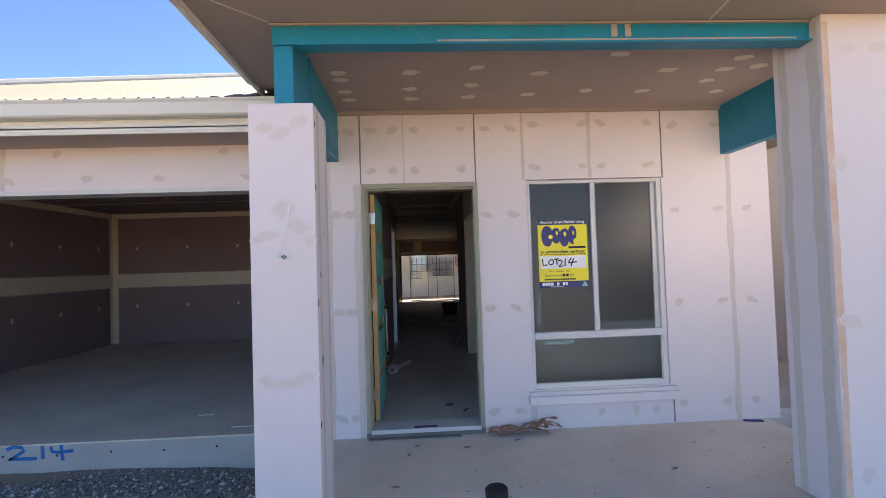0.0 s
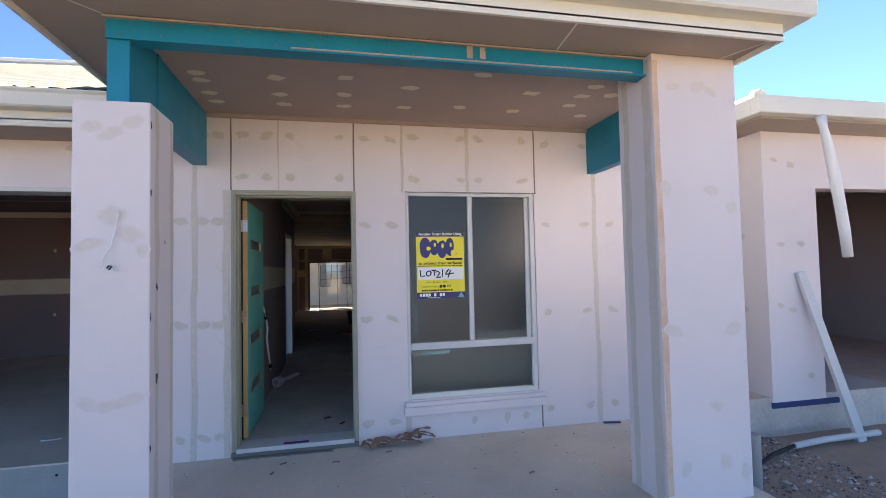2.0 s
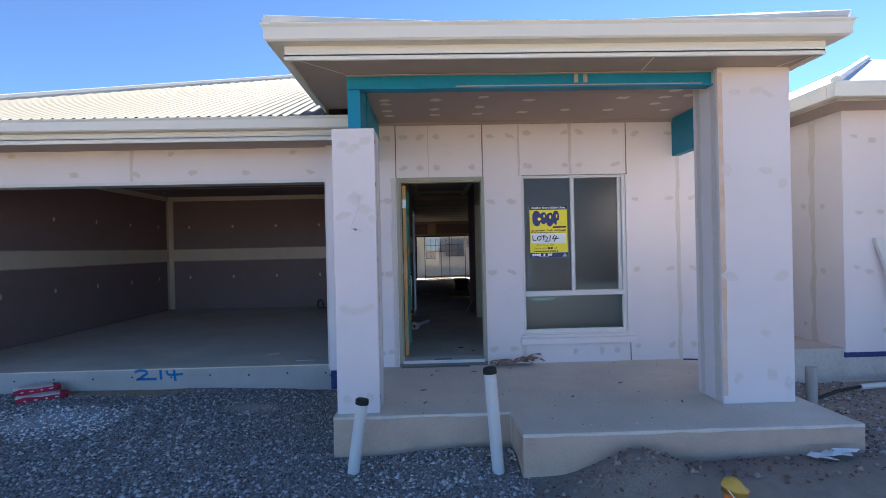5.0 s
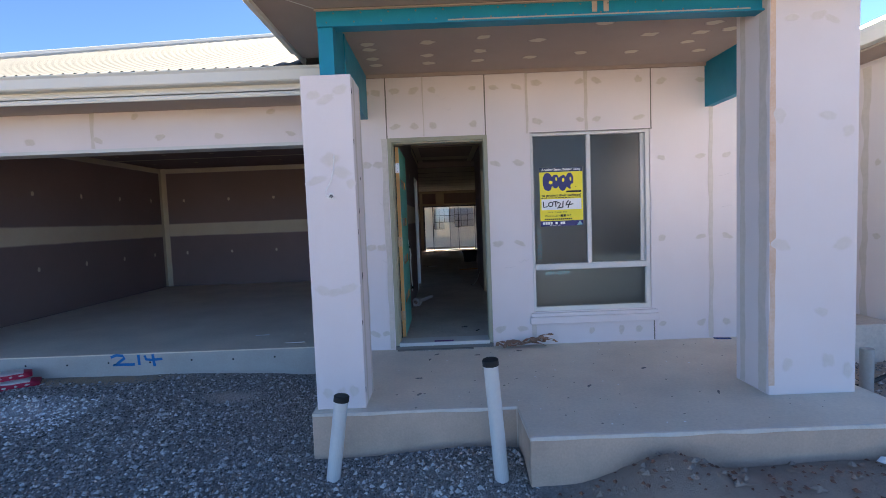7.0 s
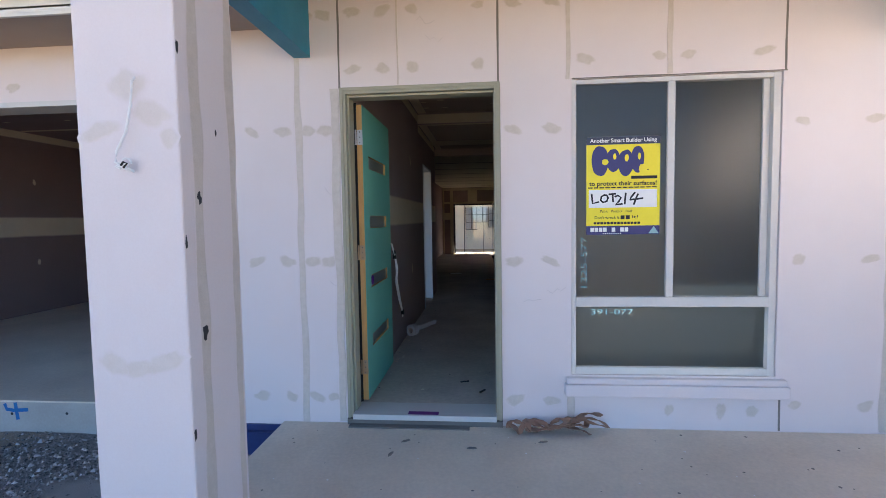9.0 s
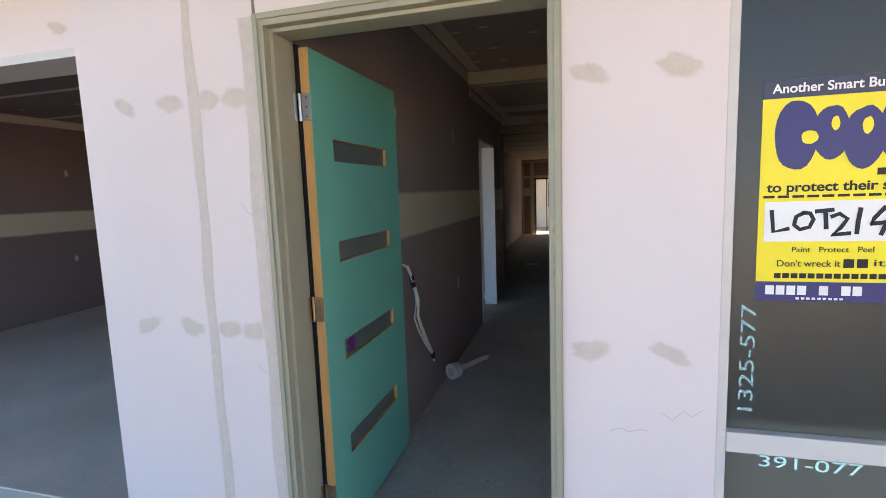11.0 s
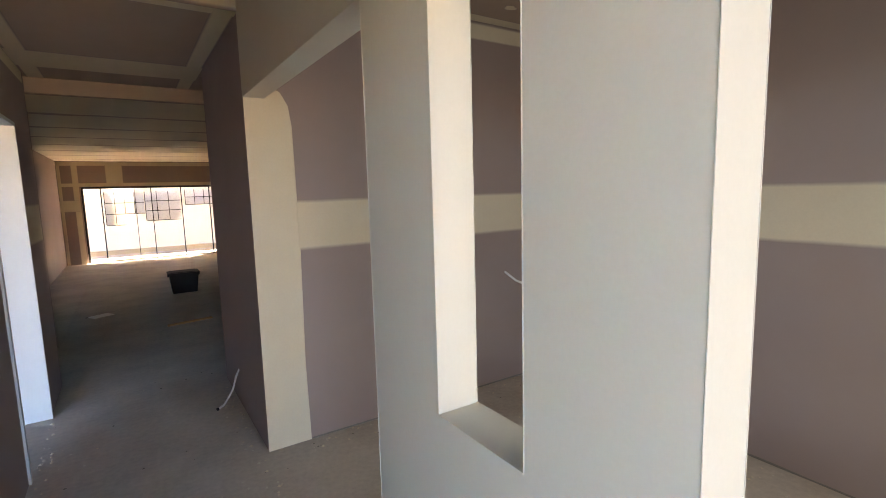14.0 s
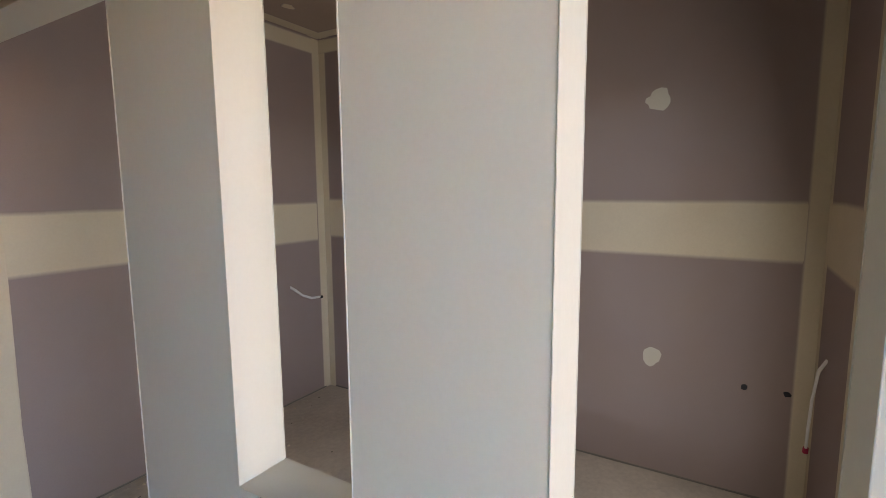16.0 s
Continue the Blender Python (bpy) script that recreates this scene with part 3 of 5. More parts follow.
def gutter(name, path, label):
    """Square fascia gutter swept along a horizontal path with mitred corners. path: points (x, y); outside lies to the left of travel."""
    ob = thing(name, (path[0][0], path[0][1], path[0][2]), label, "gutter")
    sweep("fascia", path, [(0.0, 0.0), (0.004, 0.02), (0.0, 0.024), (0.0, 0.225), (-0.02, 0.225), (-0.02, 0.0)], ob)
    sweep("gutter_channel", path, [(-0.001, 0.103), (0.10, 0.100), (0.115, 0.112), (0.12, 0.195), (0.135, 0.212), (0.135, 0.222), (0.122, 0.225), (0.110, 0.215), (0.108, 0.12), (-0.001, 0.115)], ob)
    return ob


def sweep(name, path, prof, ob):
    bm = bmesh.new()
    rings = []
    n = len(path)
    for i, (x, y, z) in enumerate(path):
        d0 = Vector((x - path[i - 1][0], y - path[i - 1][1])) if i else None
        d1 = Vector((path[i + 1][0] - x, path[i + 1][1] - y)) if i < n - 1 else None
        ns = [Vector((-d.y, d.x)).normalized() for d in (d0, d1) if d is not None]
        m = ns[0] if len(ns) == 1 else (ns[0] + ns[1]) / (1 + ns[0].dot(ns[1]))
        rings.append([bm.verts.new((x + m.x * o, y + m.y * o, z + h)) for o, h in prof])
    for a, b in zip(rings, rings[1:]):
        for k in range(len(prof)):
            bm.faces.new((a[k], b[k], b[(k + 1) % len(prof)], a[(k + 1) % len(prof)]))
    for r in (rings[0], rings[-1]):
        bm.faces.new(r)
    part(name, bm, M["cream"], ob)


gutter("fascia_gutter", [(-0.68, -0.45, SOF - 0.03), (-0.68, -1.93, SOF - 0.03), (3.45, -1.93, SOF - 0.03), (3.45, -0.004, SOF - 0.03)][::-1], "cream steel fascia and gutter around the porch roof")
gutter("fascia_gutter", [(-0.30, -0.46, 2.45), (-6.8, -0.46, 2.45)], "cream steel fascia and gutter along the garage eave")
tagged(boxes("soffit", [(-6.8, -0.295, -0.46, 0.10, 2.49, 2.50)], M["soffit"]), "brown grey eave lining over the garage opening", "soffit", kind="structure")


# ---- corrugated roofs ----
def corrugated(bm, x0, x1, low, high, pitch=0.105, amp=0.017):
    """Front slope between x0 and x1; low(x), high(x) give (y, z) at the eave and at the upper edge."""
    n = int((x1 - x0) / pitch * 6)
    prev = None
    for i in range(n + 1):
        x = x0 + (x1 - x0) * i / n
        h = amp * math.sin(2 * math.pi * x / pitch)
        (ya, za), (yb, zb) = low(x), high(x)
        cur = (bm.verts.new((x, ya, za + h)), bm.verts.new((x, yb, zb + h)))
        if prev:
            bm.faces.new((prev[0], cur[0], cur[1], prev[1]))
        prev = cur


PITCH = 0.424
roof_main = thing("house_roof", (-3, 2, 2.7), "pale corrugated steel hip roof over the garage", "roof")
bm = bmesh.new()
HIPX, RY, RZ = -7.0, 5.3, 2.68 + PITCH * 5.85
corrugated(bm, HIPX + 0.02, 4.2, lambda x: (-0.55, 2.68) if x < -0.72 else (1.2, 2.68 + PITCH * 1.75), lambda x: (min(RY, -0.55 + (x - HIPX) * 1.22), 2.68 + PITCH * min(5.85, (x - HIPX) * 1.22)))
part("front_slope", bm, M["roof"], roof_main, smooth=True)
bm = bmesh.new()
a, b_, c, d = (HIPX, -0.55, 2.67), (HIPX + 4.795, RY, RZ), (HIPX, 11.2, 2.67), (4.2, RY, RZ)
for f in (((HIPX, -0.55, 2.665), (HIPX + 4.795, RY, RZ - 0.01), (HIPX, 11.2, 2.665)), ((HIPX, 11.2, 2.665), (HIPX + 4.795, RY, RZ - 0.01), (4.2, RY, RZ - 0.01), (4.2, 11.2, 2.665))):
    bm.faces.new([bm.verts.new(p) for p in f])
part("rear_slope", bm, M["roof"], roof_main)
bm = bmesh.new()
tube(bm, [(HIPX, -0.55, 2.71), (HIPX + 4.795, RY, RZ + 0.03)], 0.06, 8)
part("hip_cap", bm, M["cream"], roof_main)
bm = bmesh.new()
tube(bm, [(HIPX + 4.7, RY, RZ + 0.02), (4.2, RY, RZ + 0.02)], 0.06, 8)
part("ridge_cap", bm, M["cream"], roof_main)

roof_porch = thing("house_roof", (1.4, -0.5, 2.9), "pale corrugated steel hip roof over the porch", "roof")
bm = bmesh.new()
PX0, PX1, PY = -0.78, 3.55, -2.03
PM = (PX0 + PX1) / 2
corrugated(bm, PX0 + 0.01, PX1 - 0.01, lambda x: (PY, 2.925), lambda x: (PY + (PM - PX0 - abs(x - PM)), 2.925 + PITCH * (PM - PX0 - abs(x - PM))))
part("front_slope", bm, M["roof"], roof_porch, smooth=True)
AP = (PM, PY + PM - PX0, 2.925 + PITCH * (PM - PX0))
for nm, sx in (("side_slope", PX0), ("side_slope", PX1)):
    bm = bmesh.new()
    bm.faces.new([bm.verts.new(p) for p in ((sx, PY, 2.92), AP, (PM, 6.0, AP[2]), (sx, 6.0, 2.92))])
    part(nm, bm, M["roof"], roof_porch)
for sx in (PX0, PX1):
    bm = bmesh.new()
    tube(bm, [(sx, PY, 2.95), (AP[0], AP[1], AP[2] + 0.03)], 0.055, 8)
    part("hip_cap", bm, M["cream"], roof_porch)

# ---- house next door ----
near = thing("neighbour_house", (6.5, 3.0, -0.4), "unfinished pinkish white house with grey steel roof next door", "house")
NX = 5.25
for b in ((NX, 5.93, 0.0, 0.2, -0.07, 2.80), (NX, NX + 0.2, 0.2, 9.0, -0.07, 2.80), (5.93, 9.5, 0.0, 0.2, 2.2, 2.80), (9.5, 10.5, 0.0, 0.2, -0.07, 2.80)):
    part("wall", (lambda bm: (box(bm, *b), bm)[-1])(bmesh.new()), M["panel"], near)
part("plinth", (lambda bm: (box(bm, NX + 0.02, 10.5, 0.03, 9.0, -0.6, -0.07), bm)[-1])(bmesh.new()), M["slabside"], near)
part("damp_membrane", (lambda bm: (box(bm, NX - 0.004, 6.1, -0.004, 0.0, -0.11, -0.05), box(bm, NX - 0.004, NX, 0.0, 3.0, -0.11, -0.05), box(bm, NX - 0.03, NX - 0.005, 0.35, 0.52, -0.42, -0.05), bm)[-1])(bmesh.new()), M["bluemem"], near)
for nm, b in (("back_wall", (NX + 0.2, 10.5, 5.0, 5.1, -0.07, 2.7)), ("garage_ceiling", (NX + 0.2, 10.5, 0.2, 5.0, 2.7, 2.75)), ("end_wall", (10.5, 10.6, 0.0, 5.0, -0.07, 2.7))):
    part(nm, (lambda bm: (box(bm, *b), bm)[-1])(bmesh.new()), M["board"], near)
bm = bmesh.new()
NE, NR = 2.98, 0.45
ex, ey = NX - NR, -NR
for f in (((ex, ey, NE), (12.0, ey, NE), (12.0, 5.0, NE + PITCH * 5.45), (ex + 5.45, 5.0, NE + PITCH * 5.45)), ((ex, ey, NE), (ex + 5.45, 5.0, NE + PITCH * 5.45), (ex + 5.45, 6.0, NE + PITCH * 5.45), (ex, 11.5, NE))):
    bm.faces.new([bm.verts.new(p) for p in f])
part("roof", bm, M["roofblue"], near)
bm = bmesh.new()
tube(bm, [(ex, ey, NE + 0.03), (ex + 5.45, 5.0, NE + PITCH * 5.45 + 0.03)], 0.05, 8)
part("hip_cap", bm, M["cream"], near)
part("eave", (lambda bm: (box(bm, ex + 0.05, 12.0, ey + 0.05, 0.0, 2.80, 2.83), box(bm, ex + 0.05, NX, 0.0, 11.0, 2.80, 2.83), bm)[-1])(bmesh.new()), M["soffit"], near)
bm = bmesh.new()
for b in ((ex - 0.06, 12.0, ey - 0.06, ey + 0.05, 2.82, 2.99), (ex - 0.06, ex + 0.05, ey + 0.05, 11.0, 2.82, 2.99)):
    box(bm, *b)
part("gutter", bm, M["cream"], near, bevel=0.01)

# ---- yard behind ----
# added slab, out of view, that stops sun reaching the living room floor
tagged(boxes("rear_sun_blocker", [(-8, 14, 14.56, 18.2, 2.62, 2.70)], M["soffit"]), "unseen slab added to keep sun off the living room floor", "ceiling", kind="structure")
tagged(boxes("backdrop", [(-8, 14, 18.5, 18.7, -0.5, 2.2)], M["fence"]), "pale rear boundary wall beyond the sliding door", "fence", kind="structure")
tagged(boxes("yard", [(-8, 14, 14.54, 18.5, -0.5, -0.1)], M["sand"]), "sunlit sandy rear yard", "ground", kind="structure")

# ---- front door: frame, sill, open leaf ----
door_frame = tagged(boxes("door_1", [(0.0, 0.04, -0.014, 0.17, -0.03, 2.10), (0.974, 1.012, -0.014, 0.10, -0.03, 2.10), (0.04, 0.974, -0.014, 0.17, 2.06, 2.10)], M["frame"], bevel=0.003), "olive beige painted entry door frame", "door frame", kind="structure")
part("stop", (lambda bm: (box(bm, 0.04, 0.054, 0.02, 0.125, 0.0, 2.06), box(bm, 0.970, 0.974, 0.03, 0.095, 0.0, 2.06), box(bm, 0.054, 0.970, 0.02, 0.125, 2.046, 2.06), bm)[-1])(bmesh.new()), M["frame"], door_frame, bevel=0.002)
part("architrave_bead", (lambda bm: (box(bm, 0.004, 0.022, -0.022, -0.0145, -0.03, 2.10), box(bm, 0.990, 1.008, -0.022, -0.0145, -0.03, 2.10), box(bm, 0.022, 0.990, -0.022, -0.0145, 2.08, 2.10), bm)[-1])(bmesh.new()), M["frame"], door_frame, bevel=0.002)
part("sill", (lambda bm: (box(bm, 0.041, 0.973, -0.045, 0.172, -0.032, 0.004), bm)[-1])(bmesh.new()), M["alu"], door_frame, "pale aluminium door sill", bevel=0.004)
part("sub_sill", (lambda bm: (box(bm, 0.0, 1.012, -0.03, -0.001, -0.07, -0.033), box(bm, 0.02, 0.80, -0.085, -0.031, -0.07, -0.062), bm)[-1])(bmesh.new()), M["joint"], door_frame, "dark sealed strip under the sill")
part("sticker", (lambda bm: (box(bm, 0.40, 0.60, -0.03, 0.02, 0.0045, 0.0055), bm)[-1])(bmesh.new()), M["purple"], door_frame, "purple printed sticker")

bm = bmesh.new()
for k, (z, r) in enumerate(((1.36, 0.010), (1.27, 0.009), (1.235, 0.008))):
    blob(bm, (0.993, -0.0145, z), X, Z, r * 0.9, r * 1.3, -Y, t=0.0003, n=10, wob=0.4, seed=k)
part("smudge", bm, M["smudge"], door_frame, "dark finger smudges")
for z in (1.22, 0.62):
    part("screw", (lambda bm: (tube(bm, [(0.0402, 0.075, z), (0.0425, 0.075, z)], 0.005, 8), bm)[-1])(bmesh.new()), M["brass"], door_frame)
# black strips stand in for the shade between jamb and open leaf
part("gap_shade", (lambda bm: (box(bm, 0.0405, 0.050, 0.126, 0.129, 0.005, 2.05), box(bm, 0.0412, 0.0575, 0.1765, 0.178, 0.005, 2.05), box(bm, -0.03, 0.0455, 0.171, 0.176, 0.005, 2.05), bm)[-1])(bmesh.new()), M["black"], door_frame, "black strips standing for the dark hinge gap")
leaf = thing("entry_door", (0.077, 0.17, 0.02), "open teal green entry door with four narrow frosted slots", "door")
LX0, LX1, LY0, LY1 = 0.058, 0.096, 0.173, 1.062
SLOTS = [(z - 0.09, z) for z in (1.715, 1.296, 0.872, 0.446)]
S0, S1 = 0.326, 0.898
bm = bmesh.new()
box(bm, LX0, LX1, LY0, S0, 0.02, 2.035)
box(bm, LX0, LX1, S1, LY1, 0.02, 2.035)
cuts = [2.035] + [v for a, b in SLOTS for v in (b, a)] + [0.02]
for top, bot in zip(cuts[0::2], cuts[1::2]):
    box(bm, LX0, LX1, S0, S1, bot, top)
part("panel", bm, M["doorgreen"], leaf)
part("edge_lipping", (lambda bm: (box(bm, LX0 + 0.001, LX1 - 0.001, LY0 - 0.003, LY0 - 0.0005, 0.02, 2.035), bm)[-1])(bmesh.new()), M["pine"], leaf, "raw pine hinge edge")
for z0, z1 in SLOTS:
    part("slot_pane", (lambda bm: (box(bm, 0.074, 0.080, S0 + 0.003, S1 - 0.003, z0 + 0.003, z1 - 0.003), bm)[-1])(bmesh.new()), M["frostedstrip"], leaf, "frosted glass strip")
    part("slot_lining", (lambda bm: (box(bm, LX0 + 0.002, LX1 - 0.001, S1 - 0.0025, S1 - 0.0005, z0, z1), box(bm, LX0 + 0.002, LX1 - 0.001, S0, S1 - 0.003, z1 - 0.0025, z1 - 0.0005), box(bm, LX0 + 0.002, LX1 - 0.001, S0, S1 - 0.003, z0 + 0.0005, z0 + 0.0025), box(bm, LX0 + 0.002, LX1 - 0.001, S0 + 0.0005, S0 + 0.0025, z0 + 0.003, z1 - 0.003), bm)[-1])(bmesh.new()), M["pine"], leaf, "raw pine slot lining")


def hinge(z, mat):
    bm = bmesh.new()
    box(bm, LX0 + 0.004, LX1 + 0.002, LY0 - 0.0055, LY0 - 0.0032, z - 0.05, z + 0.05)
    box(bm, 0.0402, 0.0425, 0.13, 0.168, z - 0.05, z + 0.05)
    h = part("hinge", bm, mat, leaf, "butt hinge with rounded plates", bevel=0.001)
    bm = bmesh.new()
    for k in range(5):
        tube(bm, [(0.052, 0.168, z - 0.05 + 0.0202 * k), (0.052, 0.168, z - 0.05 + 0.0202 * k + 0.0195)], 0.006, 10)
    part("knuckle", bm, mat, h)
    bm = bmesh.new()
    for dz in (-0.035, 0.0, 0.035):
        tube(bm, [(0.079, LY0 - 0.0056, z + dz), (0.079, LY0 - 0.0064, z + dz)], 0.004, 8)
    part("screws", bm, M["joint"], h)


hinge(1.82, M["steel"])
hinge(1.043, M["brass"])
hinge(0.25, M["brass"])
bm = bmesh.new()
for k in range(7):
    h = 0.034 * math.sin((k + 1) / 8 * math.pi)
    for lean in (-0.012, 0.012):
        tube(bm, [(0.0845, 0.385 + 0.009 * k - lean, 0.828 - h), (0.0865, 0.385 + 0.009 * k, 0.828), (0.0845, 0.385 + 0.009 * k + lean, 0.828 + h)], 0.0024, 6)
mesh = tagged(mesh_object("pull_tie", bm, M["purple"]), "purple plastic netting tucked in the door slot", "netting")

# ---- front window ----
WX0, WX1, WZ0, WZ1 = 1.445, 2.664, 0.27, 2.10
window = tagged(new("window_1"), "white aluminium window with frosted panes and a yellow poster", "window", kind="structure")


def bar(name, b):
    part(name, (lambda bm: (box(bm, *b), bm)[-1])(bmesh.new()), M["alu"], window, bevel=0.003)


bar("window_frame", (WX0 + 0.002, WX0 + 0.03, 0.012, 0.11, WZ0, WZ1))
bar("window_frame", (WX1 - 0.045, WX1 - 0.002, 0.012, 0.11, WZ0, WZ1))
bar("window_frame", (WX0 + 0.03, WX1 - 0.045, 0.012, 0.11, WZ1 - 0.03, WZ1 - 0.002))
bar("window_frame", (WX0 + 0.03, WX1 - 0.045, 0.012, 0.11, WZ0 + 0.002, WZ0 + 0.045))
bar("mullion", (2.018, 2.062, 0.016, 0.10, 0.762, WZ1 - 0.03))
bar("transom", (WX0 + 0.03, WX1 - 0.045, 0.008, 0.105, 0.70, 0.762))
bar("sash_stile", (WX1 - 0.085, WX1 - 0.045, 0.045, 0.085, 0.762, WZ1 - 0.03))
for b in ((WX0 + 0.03, 2.018, 0.040, 0.046, 0.762, WZ1 - 0.03), (2.062, WX1 - 0.085, 0.060, 0.066, 0.762, WZ1 - 0.03), (WX0 + 0.03, WX1 - 0.045, 0.050, 0.056, WZ0 + 0.045, 0.70)):
    p = part("pane", (lambda bm: (box(bm, *b), bm)[-1])(bmesh.new()), M["frosted"], window, "frosted glass pane")
    p.visible_shadow = False
part("window_sill", (lambda bm: (box(bm, 1.40, 2.72, -0.065, -0.001, 0.15, 0.225), box(bm, 1.41, 2.71, -0.05, -0.001, 0.225, 0.262), bm)[-1])(bmesh.new()), M["panel"], window, "foam sill moulding", bevel=0.008)


# ---- writing ----
def text_mesh(body, size, m, mat, parent, name="lettering", bold=0.0, shear=0.0, width=None):
    cu = bpy.data.curves.new(name, "FONT")
    cu.body, cu.size, cu.align_x, cu.offset, cu.extrude, cu.shear = body, size, "CENTER", bold, 0.0004, shear
    tmp = bpy.data.objects.new(name, cu)
    scene.collection.objects.link(tmp)
    bpy.context.view_layer.update()
    me = bpy.data.meshes.new_from_object(tmp)
    bpy.data.objects.remove(tmp)
    if width:
        xs = [v.co.x for v in me.vertices]
        k = width / (max(xs) - min(xs))
        for v in me.vertices:
            v.co.x *= k
    me.transform(m)
    me.materials.clear()
    me.materials.append(mat)
    ob = new(name, me)
    ob.parent = parent
    ob.matrix_parent_inverse = Matrix.Translation(parent.location).inverted()
    return tagged(ob, kind="stuff")


def stroke(bm, pts, w, y=None, nrm=-Y, t=0.0008):
    """A flat painted stroke along points on a wall."""
    pts = [Vector(p) for p in pts]
    prev = None
    for i, p in enumerate(pts):
        d = (pts[min(i + 1, len(pts) - 1)] - pts[max(i - 1, 0)]).normalized()
        s = d.cross(nrm).normalized() * w / 2
        cur = (bm.verts.new(p + s + nrm * t), bm.verts.new(p - s + nrm * t))
        if prev:
            bm.faces.new((prev[0], prev[1], cur[1], cur[0]))
        prev = cur


def up(x, y, z, turn=0.0):
    return pose(x, y, z, 90, 0, 0) @ pose(0, 0, 0, 0, 0, turn)


PY_ = 0.0385
poster = thing("poster", (1.73, PY_, 1.45), "yellow poster with navy lettering and white lot label on window glass", "poster")
part("sheet", (lambda bm: (box(bm, 1.520, 1.962, PY_, PY_ + 0.0012, 1.205, 1.705), bm)[-1])(bmesh.new()), M["yellow"], poster)
part("header", (lambda bm: (box(bm, 1.520, 1.962, PY_, PY_ + 0.0012, 1.7055, 1.752), bm)[-1])(bmesh.new()), M["darkfilm"], poster, "dark film header strip")
part("footer", (lambda bm: (box(bm, 1.520, 1.962, PY_, PY_ + 0.0012, 1.15, 1.2045), bm)[-1])(bmesh.new()), M["navy"], poster, "navy footer strip")
part("lot_label", (lambda bm: (box(bm, 1.535, 1.945, PY_ - 0.0012, PY_ - 0.0002, 1.318, 1.428), bm)[-1])(bmesh.new()), M["paper"], poster, "white lot label")
text_mesh("Another Smart Builder Using", 0.034, up(1.741, PY_ - 0.0012, 1.719), M["paper"], poster, bold=0.0006, width=0.40)
text_mesh("to protect their surfaces!", 0.036, up(1.741, PY_ - 0.0012, 1.455), M["ink"], poster, bold=0.0008, width=0.405)
text_mesh("Paint   Protect   Peel", 0.022, up(1.70, PY_ - 0.0012, 1.288), M["ink"], poster, width=0.19)
text_mesh("Don't wreck it", 0.026, up(1.645, PY_ - 0.0012, 1.248), M["ink"], poster, width=0.15)
text_mesh("it!", 0.028, up(1.815, PY_ - 0.0012, 1.250), M["ink"], poster, width=0.035)
HAND = [  # handwritten lot number: strokes across the label, in units of its width and height
    [(0.04, 0.80), (0.055, 0.25), (0.15, 0.33)],
    [(0.23, 0.72), (0.185, 0.62), (0.175, 0.42), (0.21, 0.30), (0.265, 0.36), (0.285, 0.55), (0.265, 0.70), (0.22, 0.72)],
    [(0.29, 0.74), (0.40, 0.78)], [(0.35, 0.75), (0.36, 0.30)],
    [(0.38, 0.60), (0.43, 0.68), (0.475, 0.55), (0.44, 0.33), (0.39, 0.16), (0.50, 0.20)],
    [(0.545, 0.82), (0.535, 0.50), (0.53, 0.17)],
    [(0.68, 0.84), (0.62, 0.55), (0.60, 0.42), (0.80, 0.50)], [(0.725, 0.76), (0.69, 0.45), (0.66, 0.14)]]
bm = bmesh.new()
for i, line in enumerate(HAND):
    stroke(bm, [(1.535 + 0.41 * u, PY_ - 0.0014 - 0.00015 * i, 1.318 + 0.11 * v) for u, v in line], 0.011)
part("lot_number", bm, M["ink"], poster, "black handwritten LOT214")
bm = bmesh.new()
for i, (cx, cz, rx, rz) in enumerate(((1.602, 1.603, 0.050, 0.083), (1.682, 1.608, 0.041, 0.066), (1.757, 1.592, 0.044, 0.078), (1.828, 1.612, 0.036, 0.078))):
    blob(bm, (cx, PY_ - 0.0005 - 0.0002 * i, cz), X, Z, rx, rz, -Y, t=0.0008, n=24, wob=0.06, seed=cx)
part("logo_shape", bm, M["navy"], poster, "navy rounded logo shapes")
bm = bmesh.new()
for cx, cz, rx, rz in ((1.632, 1.598, 0.019, 0.016), (1.690, 1.632, 0.009, 0.018), (1.762, 1.622, 0.011, 0.022), (1.838, 1.630, 0.008, 0.020), (1.862, 1.552, 0.024, 0.030)):
    blob(bm, (cx, PY_ - 0.0022, cz), X, Z, rx, rz, -Y, t=0.0004, n=14, wob=0.1, seed=cx)
tagged(part("logo_gap", bm, M["yellow"], poster), kind="stuff")
bm = bmesh.new()
box(bm, 1.79, 1.945, PY_ - 0.0012, PY_ - 0.0002, 1.493, 1.511)
for x0, x1, z, h, n in ((1.53, 1.95, 1.438, 0.007, 12), (1.728, 1.79, 1.245, 0.024, 2), (1.565, 1.85, 1.215, 0.014, 14), (1.875, 1.90, 1.545, 0.006, 1)):
    for k in range(n):
        x = x0 + (x1 - x0) * k / n
        box(bm, x, x + (x1 - x0) / n * 0.78, PY_ - 0.0012, PY_ - 0.0002, z, z + h)
tagged(part("small_print", bm, M["ink"], poster, "unreadable dark print"), kind="stuff")
bm = bmesh.new()
for k in range(9):
    if k not in (4, 6):
        box(bm, 1.545 + 0.026 * k, 1.566 + 0.026 * k, PY_ - 0.0012, PY_ - 0.0002, 1.168, 1.194)
    box(bm, 1.62 + 0.013 * k, 1.628 + 0.013 * k, PY_ - 0.0012, PY_ - 0.0002, 1.155, 1.161)
tagged(part("small_print", bm, M["paper"], poster, "unreadable white print"), kind="stuff")
bm = bmesh.new()
